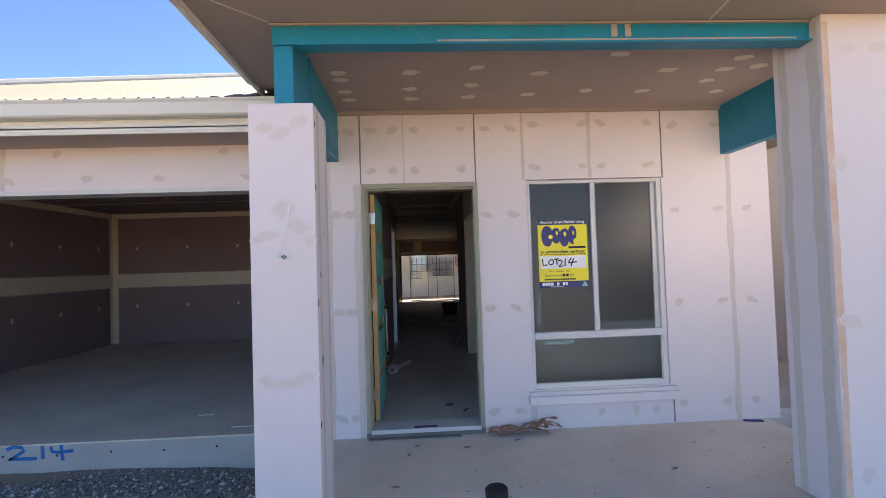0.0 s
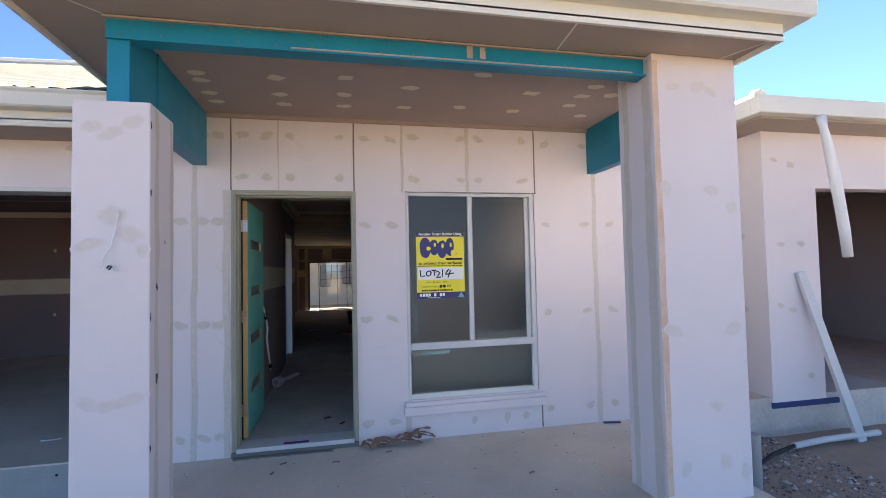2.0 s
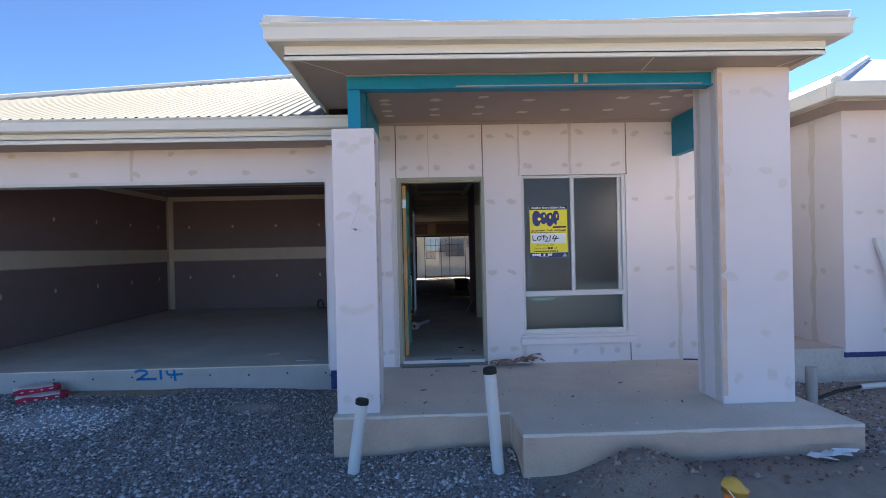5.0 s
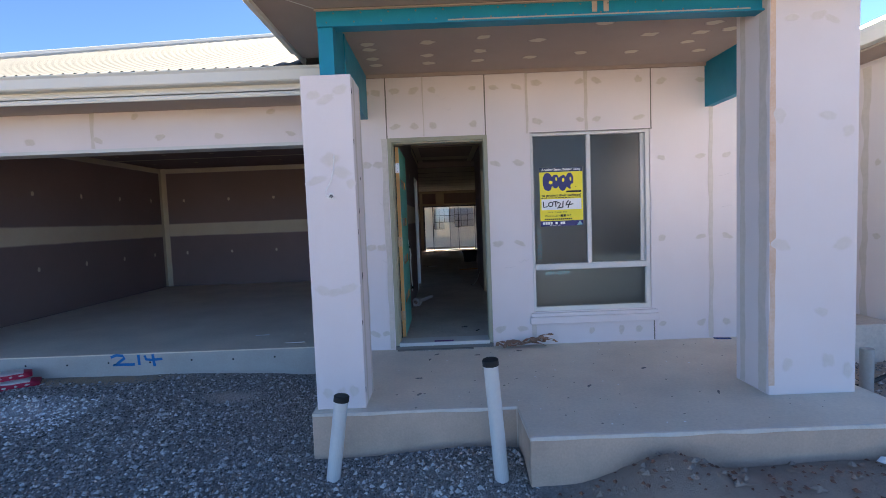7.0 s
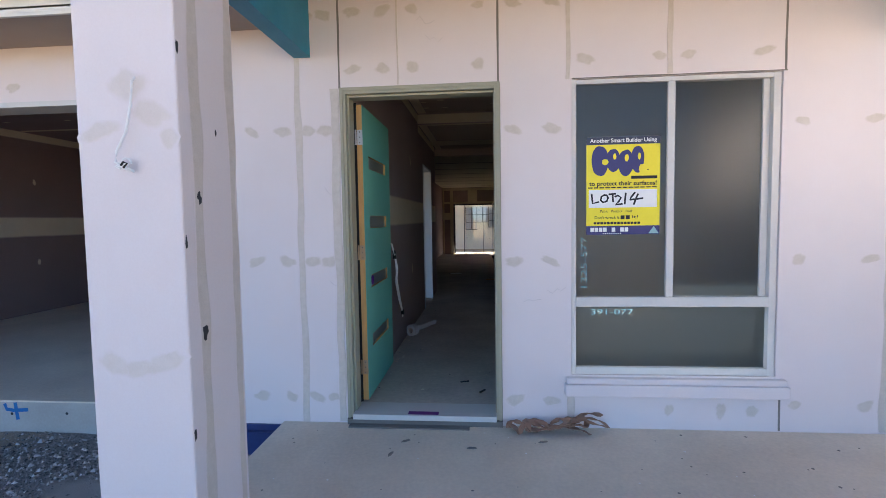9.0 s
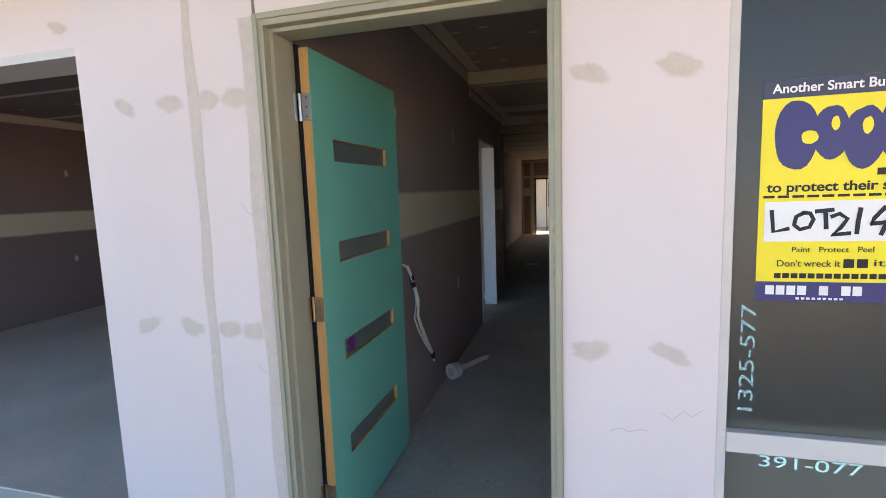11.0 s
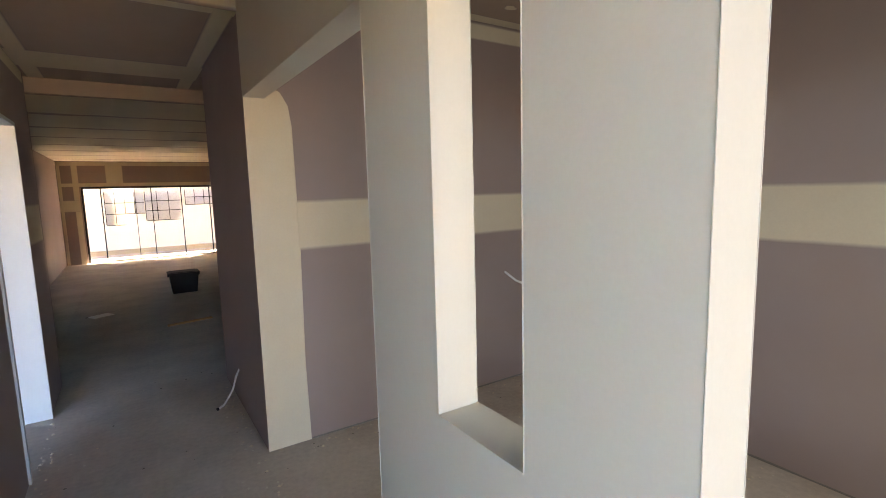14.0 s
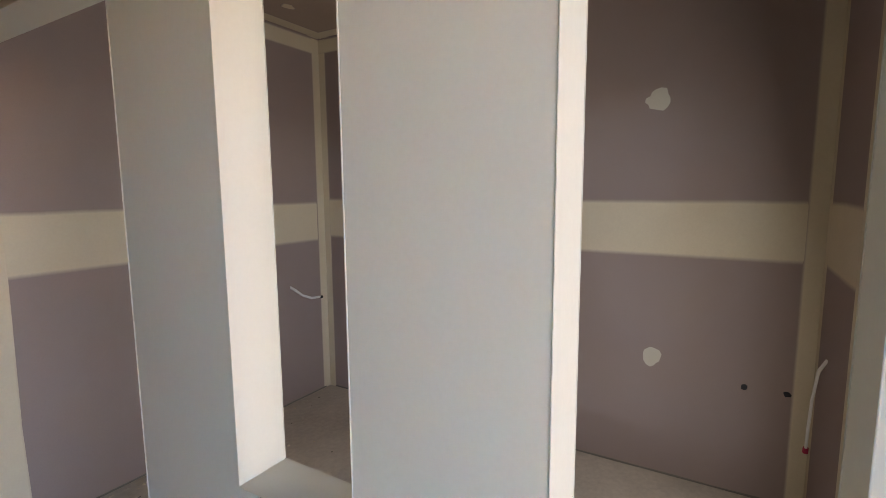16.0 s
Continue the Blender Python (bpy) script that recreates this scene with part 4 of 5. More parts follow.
tri = [bm.verts.new((x, PY_ - d, z)) for d in (0.0002, 0.0014) for x, z in ((1.895, 1.155), (1.958, 1.155), (1.928, 1.20))]
bm.faces.new(tri[:3]), bm.faces.new(tri[3:])
for i in range(3):
    bm.faces.new((tri[i], tri[(i + 1) % 3], tri[3 + (i + 1) % 3], tri[3 + i]))
part("triangle_mark", bm, M["chalk"], poster, "pale teal triangle")

marks = thing("marker_note", (1.50, 0.039, 1.0), "pale blue handwritten marker numbers on the window glass", "writing")
text_mesh("1325-577", 0.055, up(1.525, 0.0385, 0.97, 90), M["chalk"], marks, width=0.32)
text_mesh("391-077", 0.05, up(1.68, 0.0485, 0.645), M["chalk"], marks, width=0.26)

poster.location.x += 0.022
marks.location.x += 0.022

spray = thing("sprayed_number", (-2.92, 0.297, -0.2), "blue sprayed number on the garage slab edge", "writing")
bm = bmesh.new()
FY = 0.2975
stroke(bm, [(-3.19, FY, -0.12), (-3.13, FY, -0.098), (-3.06, FY, -0.105), (-3.04, FY, -0.135), (-3.10, FY, -0.175), (-3.17, FY, -0.205), (-3.05, FY, -0.205), (-2.93, FY, -0.207)], 0.031)
part("digit", bm, M["bluepaint"], spray)
bm = bmesh.new()
stroke(bm, [(-2.885, FY, -0.10), (-2.882, FY, -0.15), (-2.88, FY, -0.215)], 0.031)
part("digit", bm, M["bluepaint"], spray)
bm = bmesh.new()
stroke(bm, [(-2.815, FY, -0.11), (-2.80, FY, -0.155), (-2.74, FY, -0.163), (-2.62, FY, -0.155)], 0.029)
stroke(bm, [(-2.725, FY - 0.0003, -0.10), (-2.72, FY - 0.0003, -0.16), (-2.71, FY - 0.0003, -0.235)], 0.031)
part("digit", bm, M["bluepaint"], spray)
bm = bmesh.new()
for k in range(9):
    tube(bm, [(-4.6 + 0.46 * k, 0.2995, -0.19 + 0.01 * (k % 2)), (-4.6 + 0.46 * k, 0.297, -0.19 + 0.01 * (k % 2))], 0.011, 8)
tagged(mesh_object("tie_hole", bm, M["ink"]), "small dark formwork tie holes in slab edge", "hole", kind="structure")

# ---- filler on the front wall ----
rnd = random.Random(5)
NPAT = 0


def patch(x, z, parent, rx=0.05, rz=0.032, y=0.0, mat="filler", u=X, nrm=-Y, o=None):
    global NPAT
    NPAT += 1
    bm = bmesh.new()
    a = rnd.uniform(-0.5, 0.5)
    v = Z
    uu = u * math.cos(a) + v * math.sin(a)
    vv = v * math.cos(a) - u * math.sin(a)
    blob(bm, o if o is not None else (x, y, z), uu, vv, rx * rnd.uniform(0.85, 1.3), rz * rnd.uniform(0.8, 1.25), nrm, t=0.0012 + 0.00025 * (NPAT % 5), seed=rnd.uniform(0, 50))
    part("filler_patch", bm, M[mat], parent)


for x in (0.09, 0.28, 0.47, 0.88):
    for z in (2.57, 2.215):
        patch(x, z, wall_front)
for x in (1.52, 1.96, 2.13, 2.55):
    for z in (2.60, 2.22):
        patch(x, z, wall_front)
for z in (2.57, 1.81, 0.99, 0.10):
    for x in (1.09, 1.32) + ((2.78, 3.18, 3.44)):
        patch(x, z, wall_front)
for z in (2.56, 1.84, 1.0, 0.10):
    for x in (-0.59, -0.38, -0.21, -0.10):
        patch(x, z, wall_front)
for x in (2.04, 2.35, 2.53):
    patch(x, 0.055, wall_front, 0.03, 0.05)
# joints: dark open lines and wide filled ones
bm = bmesh.new()
for x, z0, z1 in ((0.0, 2.10, 2.725), (1.0, 2.10, 2.725), (2.675, 2.10, 2.725), (2.69, -0.065, 0.15)):
    strip(bm, (x, -0.0005, z0), Z, X, z1 - z0, 0.013, -Y, t=0.0012, steps=16, wob=0.2, seed=x)
strip(bm, (0.0, -0.0005, 2.725), X, Z, 2.68, 0.01, -Y, t=0.001, steps=30, wob=0.3)
strip(bm, (1.445, -0.0005, 2.104), X, Z, 1.24, 0.008, -Y, t=0.001, steps=30, wob=0.3)
part("panel_joint", bm, M["joint"], wall_front, "dark open panel joints")
for x, w, z0, z1 in ((1.42, 0.035, 2.10, 2.72), (2.02, 0.04, 2.11, 2.72), (3.28, 0.05, -0.06, 2.72), (-0.28, 0.045, -0.10, 2.72), (1.435, 0.055, -0.06, 0.15), (0.375, 0.012, 2.11, 2.72), (-0.035, 0.06, -0.06, 2.10)):
    bm = bmesh.new()
    strip(bm, (x, 0, z0), Z, X, z1 - z0, w, -Y, t=0.0026, steps=30, wob=0.3, seed=x * 3)
    part("filled_joint", bm, M["filler"], wall_front)
bm = bmesh.new()
for k, (x, z) in enumerate(((0.50, 2.50), (0.55, 2.38), (-0.12, 1.45), (-0.10, 0.85), (1.15, 0.75), (1.30, 0.8), (3.36, 1.62), (3.38, 1.30))):
    pts = [(x + 0.028 * i + rnd.uniform(-0.006, 0.006), 0, z + rnd.uniform(-0.03, 0.03)) for i in range(5)]
    stroke(bm, pts, 0.0028, t=0.0009)
part("pencil_mark", bm, M["pencil"], wall_front, "faint pencil scribbles")
for x in (-4.6, -3.7, -3.0, -2.35, -1.75, -1.0):
    patch(x, 2.21 + 0.02 * (x % 1), wall_garage, y=0.10)
for x in (-4.4, -2.6, -1.2):
    patch(x, 2.44, wall_garage, y=0.10)
bm = bmesh.new()
strip(bm, (-3.05, 0.10, 2.13), Z, X, 0.37, 0.05, -Y, t=0.0013, wob=0.3)
part("filled_joint", bm, M["filler"], wall_garage)

# filler on the pillars
for x, z, rx, rz in ((-0.33, 2.16, 0.05, 0.04), (-0.14, 2.19, 0.045, 0.04), (-0.24, 2.13, 0.05, 0.03), (-0.24, 1.72, 0.055, 0.05), (-0.34, 1.57, 0.06, 0.035), (-0.16, 1.62, 0.06, 0.04), (-0.10, 1.54, 0.035, 0.045), (-0.33, 0.79, 0.075, 0.03), (-0.16, 0.80, 0.08, 0.032), (-0.24, 0.78, 0.06, 0.025), (-0.34, 0.05, 0.03, 0.045), (-0.24, 0.04, 0.03, 0.05), (-0.15, 0.06, 0.03, 0.045)):
    patch(x, z, pillar_left, rx * 1.15, rz, y=-1.555, mat="thinfiller")
for x, z, rx, rz in ((2.95, 2.54, 0.06, 0.03), (3.13, 2.55, 0.06, 0.03), (3.22, 2.52, 0.05, 0.03), (2.87, 1.89, 0.05, 0.05), (3.2, 1.88, 0.055, 0.04), (3.34, 1.77, 0.04, 0.04), (2.88, 1.0, 0.07, 0.035), (3.31, 0.99, 0.08, 0.04), (3.17, 0.52, 0.05, 0.03), (2.93, 0.15, 0.04, 0.045), (3.22, 0.17, 0.04, 0.05), (3.36, 0.10, 0.03, 0.05)):
    patch(x, z, pillar_right, rx * 1.1, rz, y=-1.60, mat="thinfiller")
for y, w in ((-1.46, 0.06), (-1.235, 0.05)):
    bm = bmesh.new()
    strip(bm, (-0.068, y, -0.06), Z, Y, 2.34, w, X, t=0.0013, steps=40, wob=0.35, seed=y)
    part("filled_joint", bm, M["filler"], pillar_left)
for y, w in ((-1.53, 0.10), (-1.30, 0.07)):
    bm = bmesh.new()
    strip(bm, (2.80, y, -0.06), Z, Y, 2.78, w, -X, t=0.0013, steps=40, wob=0.25, seed=y)
    part("filled_joint", bm, M["filler"], pillar_right)
bm = bmesh.new()
strip(bm, (2.822, -1.60, 0.0), Z, X, 2.7, 0.042, -Y, t=0.001, steps=60, wob=0.25, seed=4)
part("edge_stain", bm, M["rust"], pillar_right, "orange stained corner edge")
for z, r in ((1.35, 0.02), (0.88, 0.028), (1.59, 0.008)):
    bm = bmesh.new()
    blob(bm, (-0.068, -1.46 if z < 1.5 else -1.34, z), Y, Z, r * 0.7, r * 1.3, X, t=0.0022, n=10, wob=0.4, seed=z)
    part("hole", bm, M["ink"], pillar_left, "dark knocked hole")
for z in (2.18, 1.83, 1.20, 0.55, 0.06):
    bm = bmesh.new()
    blob(bm, (-0.068, -1.545, z), Y, Z, 0.006, 0.022, X, t=0.003, n=9, wob=0.4, seed=z)
    part("nick", bm, M["ink"], pillar_left, "dark chipped nick")
wire = thing("light_cable", (-0.24, -1.56, 1.6), "white loose light cable hanging from the pillar", "cable")
bm = bmesh.new()
tube(bm, [(-0.21, -1.556, 1.735), (-0.205, -1.575, 1.72), (-0.215, -1.575, 1.64), (-0.235, -1.575, 1.56), (-0.27, -1.575, 1.50), (-0.275, -1.577, 1.465), (-0.25, -1.58, 1.452)], 0.0045, 8)
part("lead", bm, M["cable"], wire)
bm = bmesh.new()
for k in range(3):
    tube(bm, [(-0.237 + 0.017 * math.cos(a + k) * (1 + 0.4 * k), -1.578 - 0.004 * k, 1.458 - 0.008 * k + 0.018 * math.sin(a) * (1 - 0.2 * k)) for a in [2 * math.pi * i / 12 for i in range(10)]], 0.0035, 6)
part("coil", bm, M["cable"], wire)
bm = bmesh.new()
tube(bm, [(-0.245, -1.592, 1.452), (-0.235, -1.594, 1.462), (-0.222, -1.594, 1.458), (-0.235, -1.594, 1.444)], 0.0035, 6)
part("bare_end", bm, M["black"], wire, "black taped end")

# porch ceiling dabs and cornice
ceiling_porch = bpy.data.objects["ceiling_porch"]
bm = bmesh.new()
for x, ys in ((0.46, (-0.86, -0.54, -0.33)), (0.92, (-0.93, -0.61, -0.35)), (1.39, (-0.82, -0.39)), (1.84, (-1.12, -0.46)), (2.31, (-0.85, -0.43)), (2.73, (-0.85, -0.64, -1.05)), (-0.04, (-0.86, -0.74, -0.32, -0.5)), (2.95, (-0.9, -0.4))):
    for y in ys:
        blob(bm, (x, y, 2.732), X, Y, 0.072, 0.05, -Z, t=0.002, seed=x * 7 + y)
part("filler_dab", bm, M["compound"], ceiling_porch)
tagged(boxes("cornice", [(-0.18, 3.22, -0.03, -0.001, 2.70, 2.731)], M["porchceil"]), "thin bead between porch ceiling and wall", "cornice", kind="structure")

# ---- set joints and linings indoors ----
def bands_on(owner, list_, mat="compound", name="joint_band"):
    """list_: (origin, along, across, length, width, normal)."""
    for i, (o, u, v, ln, w, nrm) in enumerate(list_):
        bm = bmesh.new()
        strip(bm, o, u, v, ln, w, nrm, t=0.0010 + 0.0005 * i, steps=max(8, int(ln * 6)), wob=0.008, seed=i * 1.7)
        part(name, bm, M[mat], owner)


HX = 0.045
bands_on(wall_hall_left, [((HX, 0.185, 1.35), Y, Z, 3.485, 0.30, X), ((HX, 4.66, 1.35), Y, Z, 0.66, 0.30, X), ((HX, 0.185, 2.57), Y, Z, 3.065, 0.12, X), ((HX, 3.27, 2.44), Y, Z, 2.0, 0.10, X)])
for y, z in ((1.2, 1.94), (2.58, 1.945), (2.6, 0.685), (1.18, 0.775)):
    patch(0, 0, wall_hall_left, 0.022, 0.055, mat="compound", u=Y, nrm=X, o=(HX, y, z))
bm = bmesh.new()
box(bm, 1.1945, 1.197, 0.165, 1.385, 0.0, 0.715)
part("lower_board", bm, M["board"], wall_partition, "bare grey plasterboard below the slots")
part("slot_sill", (lambda bm: (box(bm, 1.194, 1.313, 0.419, 0.719, 0.99, 0.9935), box(bm, 1.194, 1.313, 1.051, 1.344, 0.99, 0.9935), bm)[-1])(bmesh.new()), M["plaster"], wall_partition)
bm = bmesh.new()
for y in (0.418, 0.72, 1.05, 1.345, 1.69):
    for x in (1.1962, 1.3108):
        tube(bm, [(x, y, 0.995 if y < 1.6 else 0.0), (x, y, 2.05)], 0.0013, 6)
part("corner_bead", bm, M["plaster"], wall_partition)
# study north wall: broad cream coat beside the opening, joint band, corner and cornice coats
bands_on(wall_study_north, [((1.43, 3.27, 1.335), X, Z, 1.90, 0.31, -Y), ((3.385, 3.27, 0.0), Z, X, 2.68, 0.11, -Y), ((1.31, 3.27, 2.625), X, Z, 2.1, 0.12, -Y)])
coat = bmesh.new()
pts = [(1.2, 0.0), (1.458, 0.0), (1.45, 0.5), (1.462, 1.2), (1.455, 1.9), (1.44, 2.02), (1.40, 2.09), (1.34, 2.12), (1.2, 2.12)]
lo = [coat.verts.new((x, 3.2695, z)) for x, z in pts]
hi = [coat.verts.new((x - (0.006 if x > 1.3 else 0), 3.2675, z - (0.006 if z > 1 else 0))) for x, z in pts]
coat.faces.new(hi)
for k in range(len(pts)):
    coat.faces.new((lo[k], lo[(k + 1) % len(pts)], hi[(k + 1) % len(pts)], hi[k]))
part("jamb_coat", coat, M["compound"], wall_study_north, "broad cream plaster coat")
bands_on(wall_study_east, [((3.408, 0.17, 1.36), Y, Z, 3.1, 0.31, -X), ((3.408, 3.25, 0.0), Z, Y, 2.68, 0.10, -X), ((3.408, 0.19, 0.0), Z, Y, 2.68, 0.115, -X), ((3.408, 0.17, 2.63), Y, Z, 3.1, 0.11, -X)])
patch(0, 0, wall_study_east, 0.055, 0.045, mat="plaster", u=Y, nrm=-X, o=(3.408, 0.905, 2.02))
patch(0, 0, wall_study_east, 0.045, 0.06, mat="plaster", u=Y, nrm=-X, o=(3.408, 0.875, 0.665))
bands_on(wall_study_south, [((2.68, 0.164, 1.36), X, Z, 0.72, 0.31, Y), ((3.365, 0.164, 0.0), Z, X, 2.68, 0.085, Y), ((2.70, 0.164, 0.0), Z, X, 2.68, 0.10, Y)])
bm = bmesh.new()
for y in (0.262, 0.44):
    blob(bm, (3.4075, y, 0.575), Y, Z, 0.014, 0.014, -X, t=0.002, n=10, wob=0.3, seed=y)
part("cable_hole", bm, M["ink"], wall_study_east, "dark cable holes")
# ceilings
ceiling_hall = bpy.data.objects["ceiling_hall"]
bands_on(ceiling_hall, [((0.11, 0.17, 2.632), Y, X, 3.08, 0.13, -Z), ((1.14, 0.17, 2.632), Y, X, 3.08, 0.13, -Z), ((0.045, 3.26, 2.56), X, Z, 1.155, 0.138, -Y), ((0.045, 3.31, 2.49), X, Y, 1.155, 0.10, -Z), ((0.11, 3.28, 2.49), Y, X, 2.2, 0.12, -Z), ((1.14, 3.28, 2.49), Y, X, 2.2, 0.12, -Z), ((0.045, 4.85, 2.49), X, Y, 1.155, 0.5, -Z)])
bm = bmesh.new()
for x, y in ((0.2, 2.67), (0.2, 2.96), (0.43, 2.97), (0.41, 2.59), (1.02, 2.84), (0.2, 2.1), (0.42, 2.05), (0.75, 2.3), (1.0, 2.25), (0.75, 1.6), (0.3, 1.4)):
    blob(bm, (x, y, 2.632), X, Y, 0.05, 0.028, -Z, t=0.002, seed=x * 9 + y)
part("filler_dab", bm, M["compound"], ceiling_hall)
ceiling_study = bpy.data.objects["ceiling_study"]
bands_on(ceiling_study, [((1.31, 3.21, 2.692), X, Y, 2.1, 0.12, -Z), ((3.35, 0.17, 2.692), Y, X, 3.1, 0.12, -Z)])
bm = bmesh.new()
for x, y in ((2.84, 2.95), (2.4, 2.3), (2.0, 2.9), (2.9, 1.5)):
    blob(bm, (x, y, 2.692), X, Y, 0.055, 0.035, -Z, t=0.002, seed=x)
part("filler_dab", bm, M["compound"], ceiling_study)
CL = [o for o in bpy.data.objects if o.name.startswith("ceiling_living")][0]
for k in range(8):
    bm = bmesh.new()
    strip(bm, (-0.62, 6.1 + 1.15 * k, 2.37), X, Y, 6.6, 1.08, -Z, t=0.002, steps=30, wob=0.05, seed=k)
    part("joint_band", bm, M["compound"], CL)
bands_on(wall_rear, [((-0.63, FW, 2.31), X, Z, 6.6, 0.10, -Y), ((-0.3, FW, 0.0), Z, X, 2.3, 0.13, -Y), ((0.45, FW, 1.79), Z, X, 0.5, 0.36, -Y), ((-0.62, FW, 1.83), X, Z, 6.6, 0.09, -Y), ((-0.59, FW, 0.0), Z, X, 2.3, 0.07, -Y), ((-0.63, FW, 1.35), X, Z, 0.35, 0.28, -Y)])

# white door lining between hall and garage
lining = tagged(boxes("door_2", [(-0.095, 0.057, 4.625, 4.65, 0.0, 2.03), (-0.095, 0.057, 3.69, 3.715, 0.0, 2.03), (-0.095, 0.057, 3.715, 4.625, 2.005, 2.03)], M["primed"], bevel=0.002), "white primed internal door lining with no door hung", "door frame", kind="structure")

# ---- sliding door at the back ----
slider = tagged(new("window_2"), "wide glazed sliding door with thin dark frames", "sliding door", kind="structure")
for b in ((-0.22, -0.18, 0.0, 1.78), (0.135, 0.16, 0.0, 1.74), (0.817, 0.83, 0.03, 1.74), (1.155, 1.175, 0.03, 1.74), (1.805, 1.825, 0.03, 1.74), (2.45, 2.475, 0.03, 1.74), (3.16, 3.2, 0.0, 1.78)):
    part("stile", (lambda bm: (box(bm, b[0], b[1], FW + 0.05, FW + 0.09, b[2], b[3]), bm)[-1])(bmesh.new()), M["black"], slider)
for z0, z1 in ((1.74, 1.78), (0.0, 0.03)):
    part("rail", (lambda bm: (box(bm, -0.18 if z0 > 1 else 0.165, 3.16, FW + 0.048, FW + 0.092, z0, z1), bm)[-1])(bmesh.new()), M["black"], slider)
for x0, x1 in ((0.165, 1.15), (1.185, 1.80), (1.835, 3.16)):
    p = part("pane", (lambda bm: (box(bm, x0, x1, FW + 0.068, FW + 0.074, 0.03, 1.74), bm)[-1])(bmesh.new()), M["clear"], slider, "clear glass pane")
    p.visible_shadow = False


def sheet(x0, x1, z0, z1, nx, nz, skip=()):
    s = thing("protective_sheet", ((x0 + x1) / 2, FW + 0.1, z0), "dark grey bounce-cutting wall face with black tape grid on the sliding door glass", "protective sheet", "taped sheets")
    w, h = (x1 - x0) / nx, (z1 - z0) / nz
    for i in range(nx):
        for j in range(nz):
            if (i, j) not in skip:
                part("square", (lambda bm: (box(bm, x0 + i * w + 0.008, x0 + (i + 1) * w - 0.008, FW + 0.094, FW + 0.097, z0 + j * h + 0.008, z0 + (j + 1) * h - 0.008), bm)[-1])(bmesh.new()), M["film"], s)
                part("tape", (lambda bm: (box(bm, x0 + i * w - 0.008, x0 + i * w + 0.008, FW + 0.094, FW + 0.1, z0 + j * h, z0 + (j + 1) * h), box(bm, x0 + i * w + 0.009, x0 + (i + 1) * w, FW + 0.094, FW + 0.1, z0 + j * h - 0.008, z0 + j * h + 0.008), bm)[-1])(bmesh.new()), M["black"], s)


sheet(0.20, 1.00, 0.86, 1.66, 4, 3, skip=((2, 0), (3, 0)))
sheet(1.02, 1.78, 0.94, 1.66, 3, 3)
sheet(1.90, 2.55, 1.30, 1.68, 3, 2)

# ---- loose things indoors ----
bundle = thing("cable_bundle", (0.06, 1.25, 1.05), "white bundled cables with black tape hanging from the hall wall", "cable")
for k in range(4):
    bm = bmesh.new()
    o = 0.007 * (k - 1.5)
    tube(bm, [(HX, 1.24, 1.06), (HX + 0.03, 1.25 + o, 1.045), (HX + 0.045, 1.30 + o, 0.95), (HX + 0.05 + 0.01 * (k % 2), 1.345 + o, 0.82), (HX + 0.05, 1.345 + o * (6 if k == 0 else 1.5), 0.72), (HX + 0.05, 1.40 + o * (5 if k == 0 else 2), 0.63), (HX + 0.045, 1.51 + o * 3, 0.50), (HX + 0.04, 1.66 + o, 0.37), (HX + 0.035, 1.71 + o, 0.30)], 0.0056, 7)
    part("lead", bm, M["cable"], bundle)
for a, b in (((HX + 0.040, 1.283, 0.985), (HX + 0.044, 1.296, 0.958)), ((HX + 0.042, 1.292, 0.945), (HX + 0.046, 1.306, 0.915)), ((HX + 0.041, 1.655, 0.375), (HX + 0.037, 1.69, 0.33))):
    bm = bmesh.new()
    tube(bm, [a, b], 0.015, 10)
    part("tape_wrap", bm, M["black"], bundle, "black tape wrap")

bundle.location.y -= 0.04

roll = thing("tape_roll", (0.12, 2.02, 0.0), "pale paper tape roll with a loose tail on the floor", "tape roll")
d = Vector((-0.5, -0.86, 0)).normalized()
sd = Vector((d.y, -d.x, 0))
C0 = Vector((0.125, 2.05, 0.063))
for nm, mat, prof in (("roll", "bagtop", [(0.062, -0.036), (0.062, 0.036), (0.034, 0.036), (0.034, -0.036)]), ("core", "rust", [(0.0338, -0.037), (0.0338, 0.037), (0.029, 0.037), (0.029, -0.037)])):
    bm = bmesh.new()
    rings = [[bm.verts.new(C0 + d * w + (sd * math.cos(k * math.pi / 14) + Z * math.sin(k * math.pi / 14)) * r) for r, w in prof] for k in range(28)]
    for k in range(28):
        for j in range(4):
            bm.faces.new((rings[k][j], rings[(k + 1) % 28][j], rings[(k + 1) % 28][(j + 1) % 4], rings[k][(j + 1) % 4]))
    part(nm, bm, M[mat], roll)
bm = bmesh.new()
prev = None
for x, y, z, w in ((0.145, 2.05, 0.075, 0.030), (0.19, 2.13, 0.066, 0.031), (0.25, 2.22, 0.072, 0.032), (0.32, 2.31, 0.086, 0.028), (0.35, 2.345, 0.082, 0.022)):
    cur = [bm.verts.new((x + e * 0.4 * w, y - e * 0.3 * w, z + e * 0.9 * w + t)) for e, t in ((-1, 0), (1, 0), (1, 0.004), (-1, 0.004))]
    if prev:
        for k in range(4):
            bm.faces.new((prev[k], prev[(k + 1) % 4], cur[(k + 1) % 4], cur[k]))
    else:
        bm.faces.new(cur[::-1])
    prev = cur
bm.faces.new(prev)
part("tail", bm, M["bagtop"], roll)
roll.location += Vector((-0.015, 0.05, 0.0))

